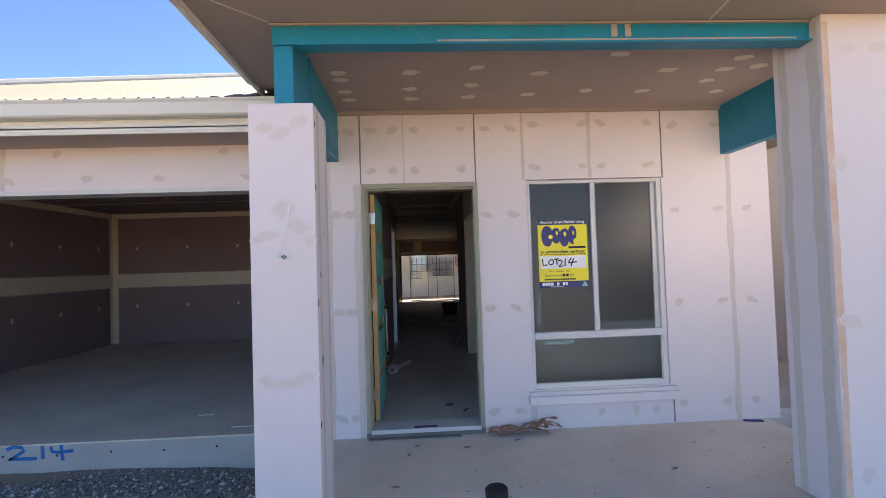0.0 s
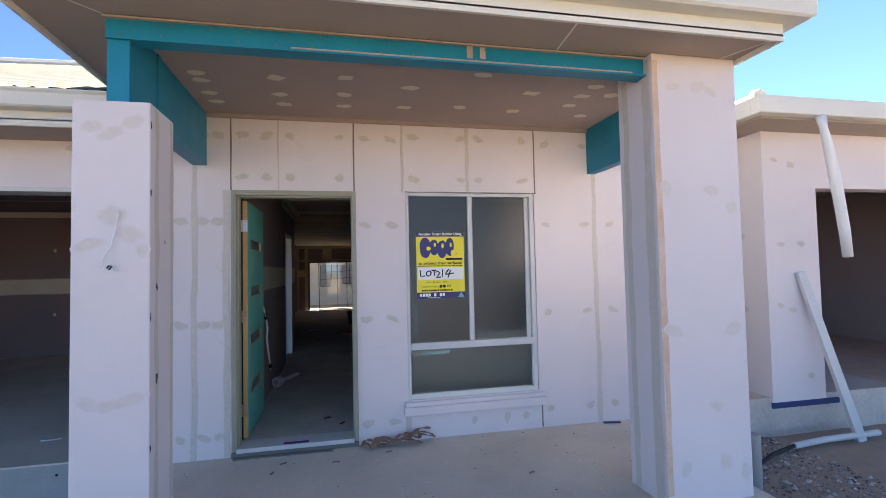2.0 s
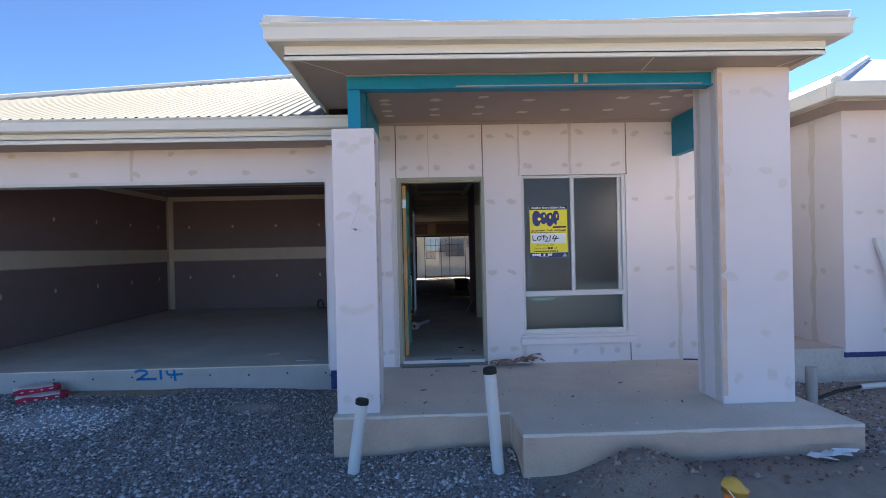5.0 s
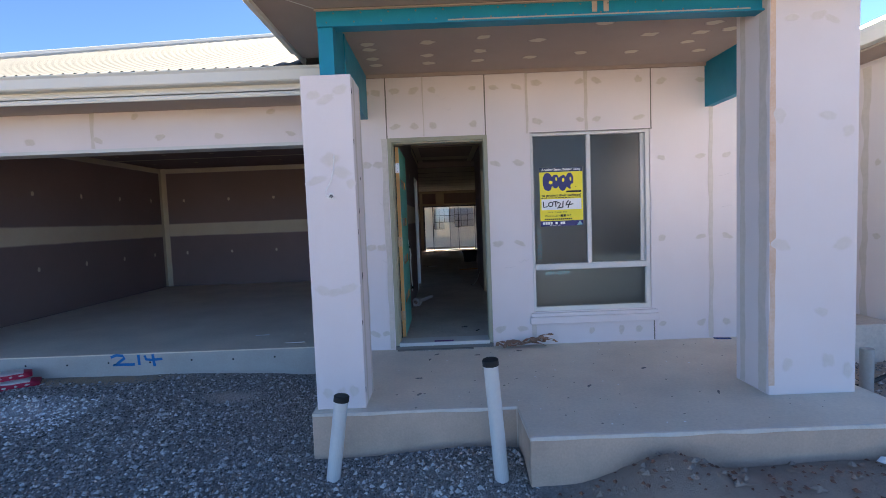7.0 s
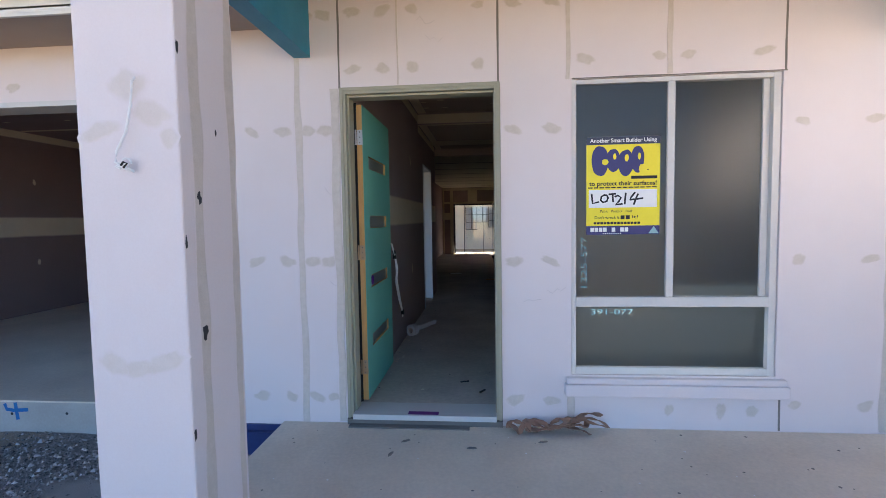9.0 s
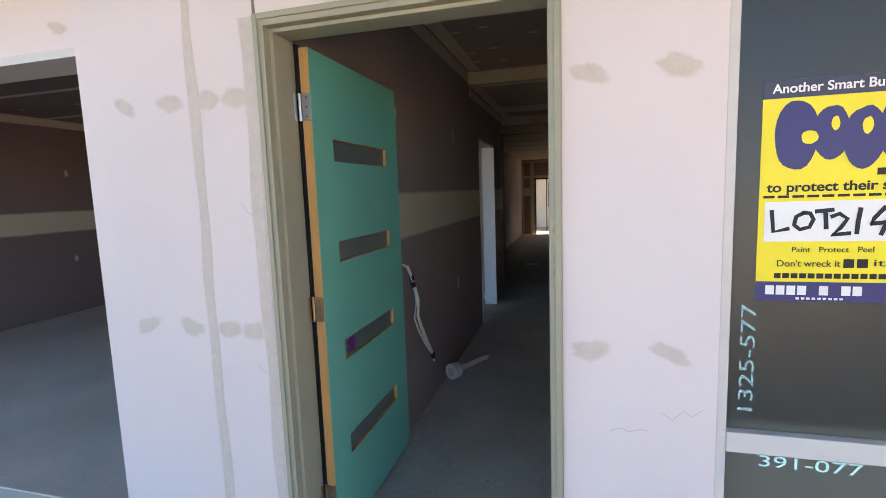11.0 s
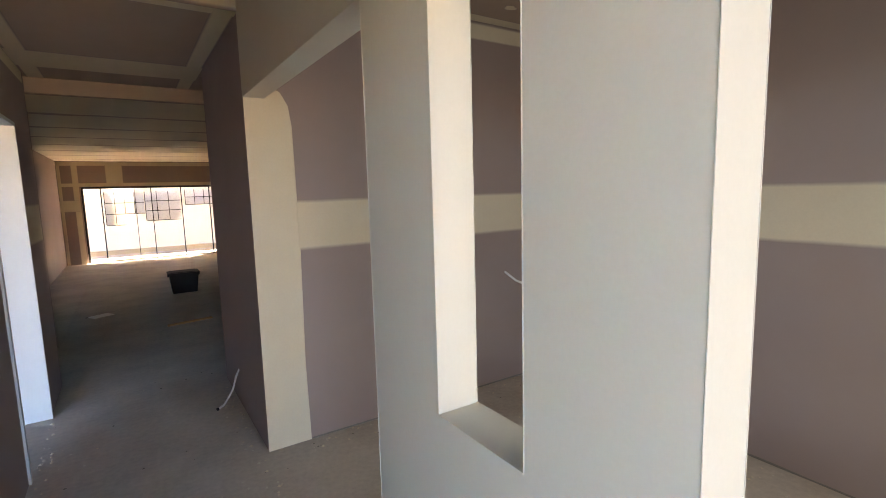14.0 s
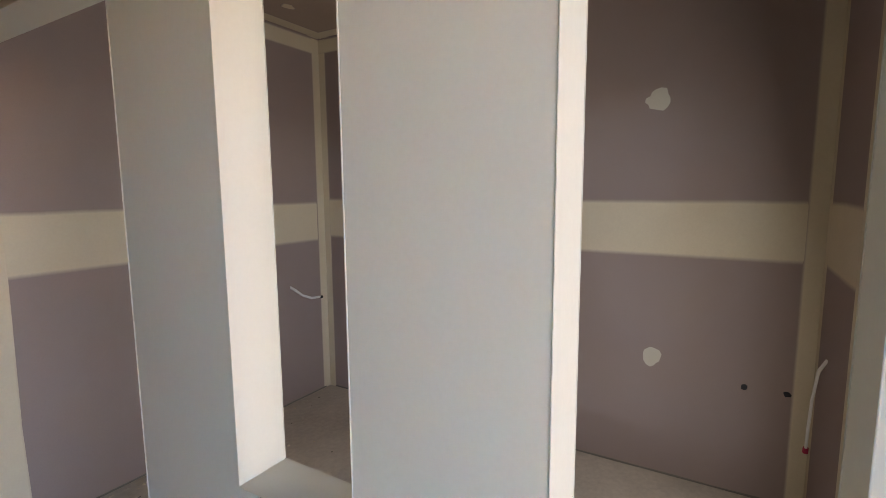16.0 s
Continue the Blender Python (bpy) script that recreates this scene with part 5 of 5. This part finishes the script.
crate = thing("storage_crate", (1.29, 9.1, 0.0), "black plastic storage crate on the living room floor", "crate")
bm = bmesh.new()
rings = [[bm.verts.new((1.29 + sx * hx, 9.1 + sy * hy, z)) for sx, sy in ((-1, -1), (1, -1), (1, 1), (-1, 1))] for hx, hy, z in ((0.17, 0.125, 0.0), (0.205, 0.155, 0.30), (0.198, 0.148, 0.30), (0.164, 0.119, 0.008))]
for r0, r1 in zip(rings, rings[1:]):
    for k in range(4):
        bm.faces.new((r0[k], r0[(k + 1) % 4], r1[(k + 1) % 4], r1[k]))
bm.faces.new(rings[0][::-1]), bm.faces.new(rings[-1])
part("body", bm, M["black"], crate, bevel=0.004)
bm = bmesh.new()
box(bm, 1.065, 1.515, 8.925, 9.275, 0.302, 0.325)
box(bm, 1.10, 1.48, 8.96, 9.24, 0.325, 0.335)
part("lid", bm, M["black"], crate, bevel=0.006)
for sx in (-1, 1):
    part("handle", (lambda bm: (box(bm, 1.29 + sx * 0.215 - 0.012, 1.29 + sx * 0.215 + 0.012, 9.03, 9.17, 0.262, 0.301), bm)[-1])(bmesh.new()), M["black"], crate, bevel=0.004)

for label_, pts, mat in (("white cable tail hanging from the hall wall", [(1.2, 4.08, 0.26), (1.175, 4.08, 0.22), (1.15, 4.09, 0.12), (1.11, 4.07, 0.07), (1.08, 4.08, 0.02), (1.04, 4.06, 0.012)], "cable"), ("white cable tail poking from the study wall", [(3.04, 3.27, 0.87), (3.05, 3.24, 0.85), (3.11, 3.22, 0.80), (3.19, 3.22, 0.765), (3.29, 3.23, 0.755)], "cable"), ("white cable tails with red ends in the study corner", [(3.12, 0.166, 0.85), (3.12, 0.19, 0.80), (3.15, 0.20, 0.66), (3.18, 0.20, 0.52), (3.20, 0.20, 0.42)], "cable")):
    c = thing("cable_tail", pts[0], label_, "cable")
    for k in range(2):
        bm = bmesh.new()
        tube(bm, [(x + 0.006 * k * (i % 2), y, z + 0.005 * k) for i, (x, y, z) in enumerate(pts)], 0.006, 7)
        part("lead", bm, M[mat], c)
    bm = bmesh.new()
    tube(bm, [pts[-1], Vector(pts[-1]) + (Vector(pts[-1]) - Vector(pts[-2])) * 0.25], 0.011, 8)
    part("end_tape", bm, M["red"] if "red" in label_ else M["black"], c)

# plaster crumbs and offcuts on the floors
rnd2 = random.Random(11)
bm = bmesh.new()
for k in range(420):
    if k < 200:
        x, y = (rnd2.choice((0.06, 1.15)) + rnd2.uniform(-0.02, 0.06) * (1 if rnd2.random() < 0.5 else -1), rnd2.uniform(0.5, 4.6))
    elif k < 330:
        x, y = rnd2.uniform(0.15, 3.3), rnd2.uniform(0.4, 8.0)
    else:
        x, y = rnd2.uniform(1.35, 3.35), rnd2.choice((3.2, 0.3, 1.5)) + rnd2.uniform(-0.1, 0.05)
    if x < 0.05 or (x > 1.18 and x < 1.33 and y < 4.7) or (y > 3.25 and x > 1.18 and y < 4.75):
        continue
    r = rnd2.uniform(0.003, 0.012)
    z = 0.0
    vs = [bm.verts.new((x + r * math.cos(a) * rnd2.uniform(0.6, 1.4), y + r * math.sin(a) * rnd2.uniform(0.6, 1.4), z)) for a in (0, 1.6, 3.1, 4.7)] + [bm.verts.new((x, y, z + r * 0.7))]
    for i in range(4):
        bm.faces.new((vs[i], vs[(i + 1) % 4], vs[4]))
tagged(mesh_object("plaster_crumbs", bm, M["compound"]), "small pale plaster crumbs along the floor", "debris", kind="stuff")
for x, y, a in ((0.74, 0.62, 0.4), (0.88, 0.42, 1.0), (0.06 + 0.03, 8.0, 0.2)):
    o = tagged(boxes("offcut", [(-0.035, 0.035, -0.008, 0.008, 0.0, 0.006)], M["black"], bevel=0.001), "small dark offcut lying on the hall floor", "offcut", "offcuts")
    o.matrix_world = pose(x, y, 0.001, 0, 0, math.degrees(a))

o = tagged(boxes("offcut", [(-0.25, 0.25, -0.02, 0.02, 0.0, 0.02)], M["pine"], bevel=0.002), "thin timber offcut on the living room floor", "offcut", "offcuts")
o.matrix_world = pose(1.15, 6.9, 0.001, 0, 0, 12)
o = tagged(boxes("paper_scrap", [(-0.12, 0.12, -0.08, 0.08, 0.0, 0.008)], M["paper"], bevel=0.002), "pale paper scrap on the living room floor", "litter")
o.matrix_world = pose(0.22, 8.0, 0.001, 0, 0, 30)

bm = bmesh.new()
strip(bm, (3.408, 0.17, 0.006), Y, Z, 3.08, 0.012, -X, t=0.001, steps=40, wob=0.3, seed=3)
part("base_gap", bm, M["joint"], wall_study_east, "dark gap below the board")
bm = bmesh.new()
strip(bm, (1.46, 3.27, 0.005), X, Z, 1.9, 0.010, -Y, t=0.003, steps=30, wob=0.3, seed=4)
part("base_gap", bm, M["joint"], wall_study_north, "dark gap below the board")
bm = bmesh.new()
for k in range(260):
    x, y = (rnd2.choice((rnd2.gauss(0.10, 0.05), rnd2.uniform(0.1, 1.15), rnd2.gauss(1.1, 0.06))), rnd2.uniform(0.4, 5.0)) if k % 3 else (rnd2.uniform(1.4, 3.35), rnd2.choice((rnd2.gauss(3.15, 0.07), rnd2.uniform(0.3, 3.2))))
    if x < 0.06 or (1.18 < x < 1.33 and y < 1.75) or (x > 1.18 and y > 3.24) or x > 3.39:
        continue
    r = rnd2.uniform(0.003, 0.009)
    vs = [bm.verts.new((x + r * math.cos(a) * rnd2.uniform(0.6, 1.5), y + r * math.sin(a) * rnd2.uniform(0.6, 1.5), 0.0)) for a in (0, 1.5, 3.1, 4.6)] + [bm.verts.new((x, y, r * 0.6))]
    for i in range(4):
        bm.faces.new((vs[i], vs[(i + 1) % 4], vs[4])).material_index = k % 4 == 0
tagged(mesh_object("floor_crumbs", bm, [M["plaster"], M["joint"]]), "plaster crumbs and grit on the concrete floor", "debris", kind="stuff")

# black hose loop and crumbs at the back of the garage, pale scraps near the slab edge
loop = thing("hose_loop", (-2.35, 6.22, -0.085), "black hose offcut standing in a loop on the garage floor", "hose")
bm = bmesh.new()
tube(bm, [(-2.35 + 0.10 * math.cos(a) + 0.02 * a, 6.22 + 0.03 * math.sin(3 * a), -0.075 + 0.17 * max(0.0, math.sin(a))) for a in [math.pi * i / 14 for i in range(15)]] + [(-2.30, 6.10, -0.073), (-2.12, 6.06, -0.073)], 0.013, 8)
part("hose", bm, M["black"], loop, smooth=True)
bm = bmesh.new()
for k in range(150):
    x, y = (rnd2.uniform(-3.4, -0.3), 6.33 + rnd2.gauss(0, 0.05)) if k < 90 else (rnd2.uniform(-5.5, -0.5), rnd2.uniform(0.4, 5.5))
    y = min(y, 6.385)
    r = rnd2.uniform(0.006, 0.022) if k < 90 else rnd2.uniform(0.005, 0.014)
    vs = [bm.verts.new((x + r * math.cos(a) * rnd2.uniform(0.6, 1.6), y + 0.6 * r * math.sin(a), -0.085)) for a in (0, 1.6, 3.1, 4.7)] + [bm.verts.new((x, y, -0.085 + r * 0.5))]
    for i in range(4):
        bm.faces.new((vs[i], vs[(i + 1) % 4], vs[4]))
tagged(mesh_object("garage_crumbs", bm, M["compound"]), "pale plaster crumbs on the garage slab", "debris", kind="stuff")
for x, y, turn, w in ((-1.22, 0.52, 3, 0.11), (-0.62, 0.58, -4, 0.16), (-1.75, 0.95, 8, 0.08)):
    o = tagged(boxes("plaster_scrap", [(-w, w, -0.008, 0.008, 0.0, 0.006)], M["paper"], bevel=0.002), "thin white plaster scrap on the garage slab", "scrap", "plaster scraps")
    o.matrix_world = pose(x, y, -0.0845, 0, 0, turn)

# ---- loose things on the porch and ground ----
o = tagged(boxes("membrane_scrap", [(-0.08, 0.08, -0.02, 0.02, 0.0, 0.010)], M["bluemem"], bevel=0.003), "dark blue membrane scrap at the end of the front wall", "litter")
o.matrix_world = pose(3.36, -0.06, -0.069, 0, 0, -12)
strap = thing("webbing_strap", (1.35, -0.08, -0.07), "tangled tan webbing strap on the porch beside the door", "strap")


def ribbon(bm, pts, w, t=0.003):
    pts = [Vector(p) for p in pts]
    prev = None
    for i, p in enumerate(pts):
        d_ = (pts[min(i + 1, len(pts) - 1)] - pts[max(i - 1, 0)]).normalized()
        s = d_.cross(Z + Vector((0.25 * math.sin(i), 0.3 * math.cos(i * 1.7), 0))).normalized() * w / 2
        up_ = s.cross(d_).normalized() * t
        cur = [bm.verts.new(q) for q in (p - s, p + s, p + s + up_, p - s + up_)]
        if prev:
            for k in range(4):
                bm.faces.new((prev[k], prev[(k + 1) % 4], cur[(k + 1) % 4], cur[k]))
        prev = cur


rs = random.Random(3)
for k in range(6):
    bm = bmesh.new()
    x0 = 0.99 + 0.06 * k
    pts = []
    ph = rs.uniform(0, 6)
    for i in range(26):
        s = i / 25
        pts.append((x0 + 0.50 * s * (1 - 0.09 * k) + 0.05 * math.sin(7 * s + ph), -0.09 + 0.045 * math.sin(9 * s + ph * 2), -0.058 + 0.012 * k * (0.3 + s) + 0.035 * abs(math.sin(8 * s + ph))))
    ribbon(bm, pts, 0.036)
    part("loop", bm, M["strap"], strap)
bm = bmesh.new()
ribbon(bm, [(1.58 + 0.07 * math.cos(a) - 0.0, -0.08 + 0.04 * math.sin(a), -0.035 + 0.05 * math.sin(a / 2)) for a in [i * 0.33 for i in range(20)]], 0.026)
part("loop", bm, M["strap"], strap)


def standpipe(x, y, top, lean, r, label_, capped=True):
    p = thing("standpipe", (x, y, GZ), label_, "pipe", "capped pipes")
    foot = Vector((x - lean[0], y - lean[1], GZ - 0.12))
    head = Vector((x, y, top - 0.03))
    bm = bmesh.new()
    tube(bm, [foot, foot.lerp(head, 0.5), head], r, 24)
    part("pipe", bm, M["pvc"] if capped else M["formed"], p, smooth=False)
    if not capped:
        return
    bm = bmesh.new()
    dr = (head - foot).normalized()
    tube(bm, [head - dr * 0.005, head + dr * 0.028, head + dr * 0.034], [r * 1.12, r * 1.12, r * 1.0], 24)
    part("cap", bm, M["black"], p, "black rubber cap")


standpipe(-0.167, -1.905, 0.155, (0.09, 0.03), 0.045, "pale grey plastic pipe with black cap, leaning in gravel")
standpipe(0.792, -2.052, 0.40, (-0.06, -0.02), 0.045, "tall pale grey plastic pipe with black cap in gravel")
standpipe(4.11, -0.9, 0.06, (0.0, 0.0), 0.05, "short grey pipe stub near the neighbouring house", capped=False)

peg = thing("marker_post", (2.03, -2.95, GZ), "orange plastic marker cap with ochre top in the earth", "marker")
bm = bmesh.new()
tube(bm, [(2.03, -2.95, -0.55), (2.03, -2.95, -0.09)], 0.058, 20)
part("sleeve", bm, M["orange"], peg)
bm = bmesh.new()
tube(bm, [(2.03, -2.95, -0.095), (2.03, -2.95, -0.07), (2.035, -2.95, -0.045), (2.05, -2.95, -0.03)], [0.068, 0.07, 0.055, 0.02], 20)
part("cap", bm, M["ochre"], peg, "ochre domed top", smooth=True)
bm = bmesh.new()
tube(bm, [(1.965, -2.99, -0.06), (1.99, -3.012, -0.10), (2.0, -3.014, -0.15), (1.985, -3.012, -0.26)], 0.003, 6)
part("string", bm, M["cable"], peg)


def bag(at, turn, w, d_, h, label_, mat="red", tag="bagtop"):
    b = thing("cement_bag", at, label_, "bag", "bags by the garage")
    bm = bmesh.new()
    bmesh.ops.create_cube(bm, size=1.0)
    bmesh.ops.subdivide_edges(bm, edges=bm.edges, cuts=5, use_grid_fill=True)
    m = pose(*at, 0, 0, turn)
    for v in bm.verts:
        e = 1 - 0.45 * (abs(v.co.x * 2) ** 4) * 0.8 - 0.25 * (abs(v.co.y * 2) ** 4)
        p = Vector((v.co.x * w, v.co.y * d_, (v.co.z * e + 0.5) * h))
        p += Vector((0, 0, 0.02 * noise.noise(p * 6)))
        v.co = m @ p
    bm.normal_update()
    for f in bm.faces:
        f.material_index = f.normal.z > 0.75 and (m.inverted() @ f.calc_center_median()).x < w * 0.34
    part("sack", bm, [M[mat], M[tag]], b, smooth=True)
    side_ = m.to_3x3() @ -Y
    for k in range(4):
        bm = bmesh.new()
        blob(bm, m @ Vector((-w * 0.32 + w * 0.2 * k, -d_ * 0.5 - 0.001, h * 0.5)), m.to_3x3() @ X, Z, 0.013 + 0.005 * (k % 2), 0.008, side_, t=0.004, seed=k + turn)
        part("label", bm, M[tag], b, "pale side print")


bag((-4.05, 0.02, GZ + 0.05), 35, 0.46, 0.20, 0.10, "crumpled red and white cement bag on the gravel")
bag((-4.15, 0.07, GZ + 0.135), 40, 0.42, 0.19, 0.09, "red cement bag with pale print stacked by the slab")

scrap = thing("torn_paper", (3.15, -2.27, GZ), "torn white paper bag scrap on the earth", "litter")
bm = bmesh.new()
for k in range(3):
    c0 = Vector((3.08 + 0.10 * k, -2.27 + 0.02 * k, ground_height(3.08 + 0.1 * k, -2.27 + 0.02 * k) + 0.015 + 0.008 * k))
    ring = [bm.verts.new(c0 + Vector((0.11 * math.cos(a) * rs.uniform(0.5, 1.2), 0.07 * math.sin(a) * rs.uniform(0.5, 1.2), rs.uniform(-0.01, 0.03)))) for a in [i * 0.7 for i in range(9)]]
    cc = bm.verts.new(c0 + Vector((0, 0, 0.03)))
    for i in range(9):
        bm.faces.new((ring[i], ring[(i + 1) % 9], cc))
sc = part("sheet", bm, M["paper"], scrap)
md = sc.modifiers.new("thick", "SOLIDIFY")
md.thickness = 0.003

# blue membrane at the garage corner of the porch
tagged(boxes("membrane", [(-0.79, -0.445, -0.02, -0.002, -0.30, -0.09), (-0.80, -0.30, -0.06, -0.001, -0.132, -0.126)], M["bluemem"]), "blue damp-proof membrane at the slab corner", "membrane", kind="structure")

# things by the house next door
plank = thing("timber_plank", (5.7, -0.2, GZ), "pale plank leaning against the neighbouring house", "plank")
bm = bmesh.new()
vs = box(bm, -0.05, 0.05, -0.02, 0.02, 0.0, 1.75)
bmesh.ops.transform(bm, matrix=pose(5.95, -0.32, -0.4, -10, -10, 0), verts=bm.verts)
part("board", bm, M["pvc"], plank)
pole = thing("downpipe", (5.5, -0.5, 1.9), "plastic-wrapped white downpipe hanging from the neighbouring gutter", "downpipe")
bm = bmesh.new()
tube(bm, [(5.47, -0.48, 2.82), (5.47, -0.5, 2.70), (5.52, -0.5, 2.5), (5.62, -0.48, 2.1), (5.72, -0.45, 1.7), (5.78, -0.42, 1.45)], [0.05, 0.035, 0.045, 0.05, 0.05, 0.045], 10)
part("wrapped_pipe", bm, M["cable"], pole, smooth=True)
hose = thing("hose", (4.8, -0.4, GZ), "black hose and grey pipe lying on the gravel", "hose")
bm = bmesh.new()
tube(bm, [(4.1, -0.75, GZ + 0.03), (4.4, -0.62, GZ + 0.03), (4.75, -0.45, GZ + 0.04), (5.1, -0.35, GZ + 0.05)], 0.018, 8)
part("black_length", bm, M["black"], hose)
bm = bmesh.new()
tube(bm, [(5.1, -0.35, GZ + 0.05), (5.5, -0.32, GZ + 0.06), (6.2, -0.3, GZ + 0.06)], 0.03, 10)
part("grey_length", bm, M["pvc"], hose)
bm = bmesh.new()
for y, w in ((0.45, 0.10), (0.85, 0.07), (1.7, 0.09), (2.3, 0.08)):
    strip(bm, (NX, y, -0.05), Z, Y, 2.8, w, -X, t=0.0013, steps=40, wob=0.4, seed=y)
part("filled_joint", bm, M["filler"], near)
for x, z in ((5.4, 2.5), (5.62, 2.45), (5.45, 1.6), (5.7, 1.6), (5.4, 0.95), (5.55, 0.9), (5.75, 0.2)):
    patch(x, z, near, y=0.0)
for y, z in ((0.3, 1.7), (0.6, 1.72), (1.1, 1.7), (0.3, 0.9), (1.1, 0.95), (0.6, 0.2)):
    patch(0, 0, near, 0.04, 0.035, u=Y, nrm=-X, o=(NX, y, z))

# ---- crumbs on the porch and gravel stones ----
bm = bmesh.new()
for k in range(160):
    x, y = rnd2.uniform(-0.3, 3.4), rnd2.uniform(-2.0, -0.05)
    if y < -1.6 and x < 1.1:
        continue
    r = rnd2.uniform(0.003, 0.010)
    vs = [bm.verts.new((x + r * math.cos(a) * rnd2.uniform(0.6, 1.6), y + r * math.sin(a) * rnd2.uniform(0.5, 1.4), -0.07)) for a in (0, 1.6, 3.1, 4.7)] + [bm.verts.new((x, y, -0.07 + r * 0.5))]
    for i in range(4):
        bm.faces.new((vs[i], vs[(i + 1) % 4], vs[4])).material_index = k % 3 == 0
for x, y, a in ((0.28, -0.95, 0.1), (0.30, -1.33, 0.9), (0.42, -0.25, 0.5), (0.36, -0.42, 1.2), (1.24, -0.22, 0.2), (1.62, -1.28, 0.8), (2.2, -0.9, 0.4), (0.82, -0.32, 0.0), (2.5, -1.5, 1.1)):
    c, s = math.cos(a), math.sin(a)
    top, low = [], []
    for u, v in ((-0.028, -0.006), (0.0, -0.009), (0.03, -0.004), (0.024, 0.006), (-0.01, 0.008)):
        for ring, z in ((top, -0.064), (low, -0.07)):
            ring.append(bm.verts.new((x + u * c - v * s, y + u * s + v * c, z)))
    bm.faces.new(top)
    for i in range(5):
        bm.faces.new((low[i], low[(i + 1) % 5], top[(i + 1) % 5], top[i]))
tagged(mesh_object("porch_crumbs", bm, [M["joint"], M["paper"]]), "scattered dark and pale crumbs on the porch slab", "debris", kind="stuff")


def stones(name, count, region, rmin, rmax, mats, seed, label_, pale=0.03):
    rg = np.random.RandomState(seed)
    base = np.array([(1, 0, 0), (-1, 0, 0), (0, 1, 0), (0, -1, 0), (0, 0, 1), (0, 0, -0.6)], float)
    tri = np.array([(0, 2, 4), (2, 1, 4), (1, 3, 4), (3, 0, 4), (2, 0, 5), (1, 2, 5), (3, 1, 5), (0, 3, 5)])
    verts, faces, idx = [], [], []
    for k in range(count):
        x, y = rg.uniform(region[0], region[1]), region[3] - (region[3] - region[2]) * rg.uniform() ** 0.8
        if (-0.46 < x < 1.02 and y > -1.65) or (x > 0.99 and y > -2.13 and x < 3.55):
            continue
        if name == "gravel_stones" and any(rg.uniform() < 1.1 - ((x - cx) / rx) ** 2 - ((y - cy) / ry) ** 2 for cx, cy, rx, ry in ((-3.45, -0.66, 0.85, 0.5), (-3.3, 0.2, 1.0, 0.22), (-4.9, -0.85, 0.9, 0.45), (-1.55, -0.38, 0.34, 0.18))):
            continue
        p = rg.uniform() < pale
        r = rg.uniform(rmin, rmax) * (1.8 if p else 1.0)
        a = rg.uniform(0, 6.28)
        q = base * rg.uniform(0.6, 1.3, (6, 3)) * (r, r * 0.8, r * 0.65)
        c, s = math.cos(a), math.sin(a)
        q = np.stack([q[:, 0] * c - q[:, 1] * s + x, q[:, 0] * s + q[:, 1] * c + y, q[:, 2] + ground_height(x, y) + r * 0.25], 1)
        faces.append(tri + 6 * len(verts))
        verts.append(q)
        idx += [1 if p else 0] * 8
    me = bpy.data.meshes.new(name)
    me.from_pydata(np.concatenate(verts).tolist(), [], np.concatenate(faces).tolist())
    for m in mats:
        me.materials.append(m)
    me.polygons.foreach_set("material_index", idx)
    return tagged(new(name, me), label_, "gravel", kind="stuff")


stones("gravel_stones", 115000, (-6.5, 1.05, -4.4, 0.29), 0.006, 0.0165, (M["stone"], M["palestone"]), 1, "dark crushed gravel chips with a few pale stones", pale=0.03)
stones("gravel_stones", 5000, (3.56, 5.2, -2.2, 2.5), 0.008, 0.02, (M["stone"], M["palestone"]), 2, "dark crushed gravel chips between the houses")
stones("plaster_rubble", 2200, (-4.2, -2.75, -1.15, -0.25), 0.003, 0.012, (M["palestone"], M["paper"]), 6, "pale plaster rubble spilt on the gravel", pale=0.3)
stones("rusty_clods", 170, (1.0, 3.7, -2.5, -2.12), 0.006, 0.020, (M["brick"], M["earth"]), 8, "rusty brown clods along the step", pale=0.3)
stones("earth_clods", 2600, (0.9, 4.0, -4.2, -2.12), 0.004, 0.012, (M["earth"], M["brick"]), 3, "grey and rusty earth clods by the step", pale=0.2)
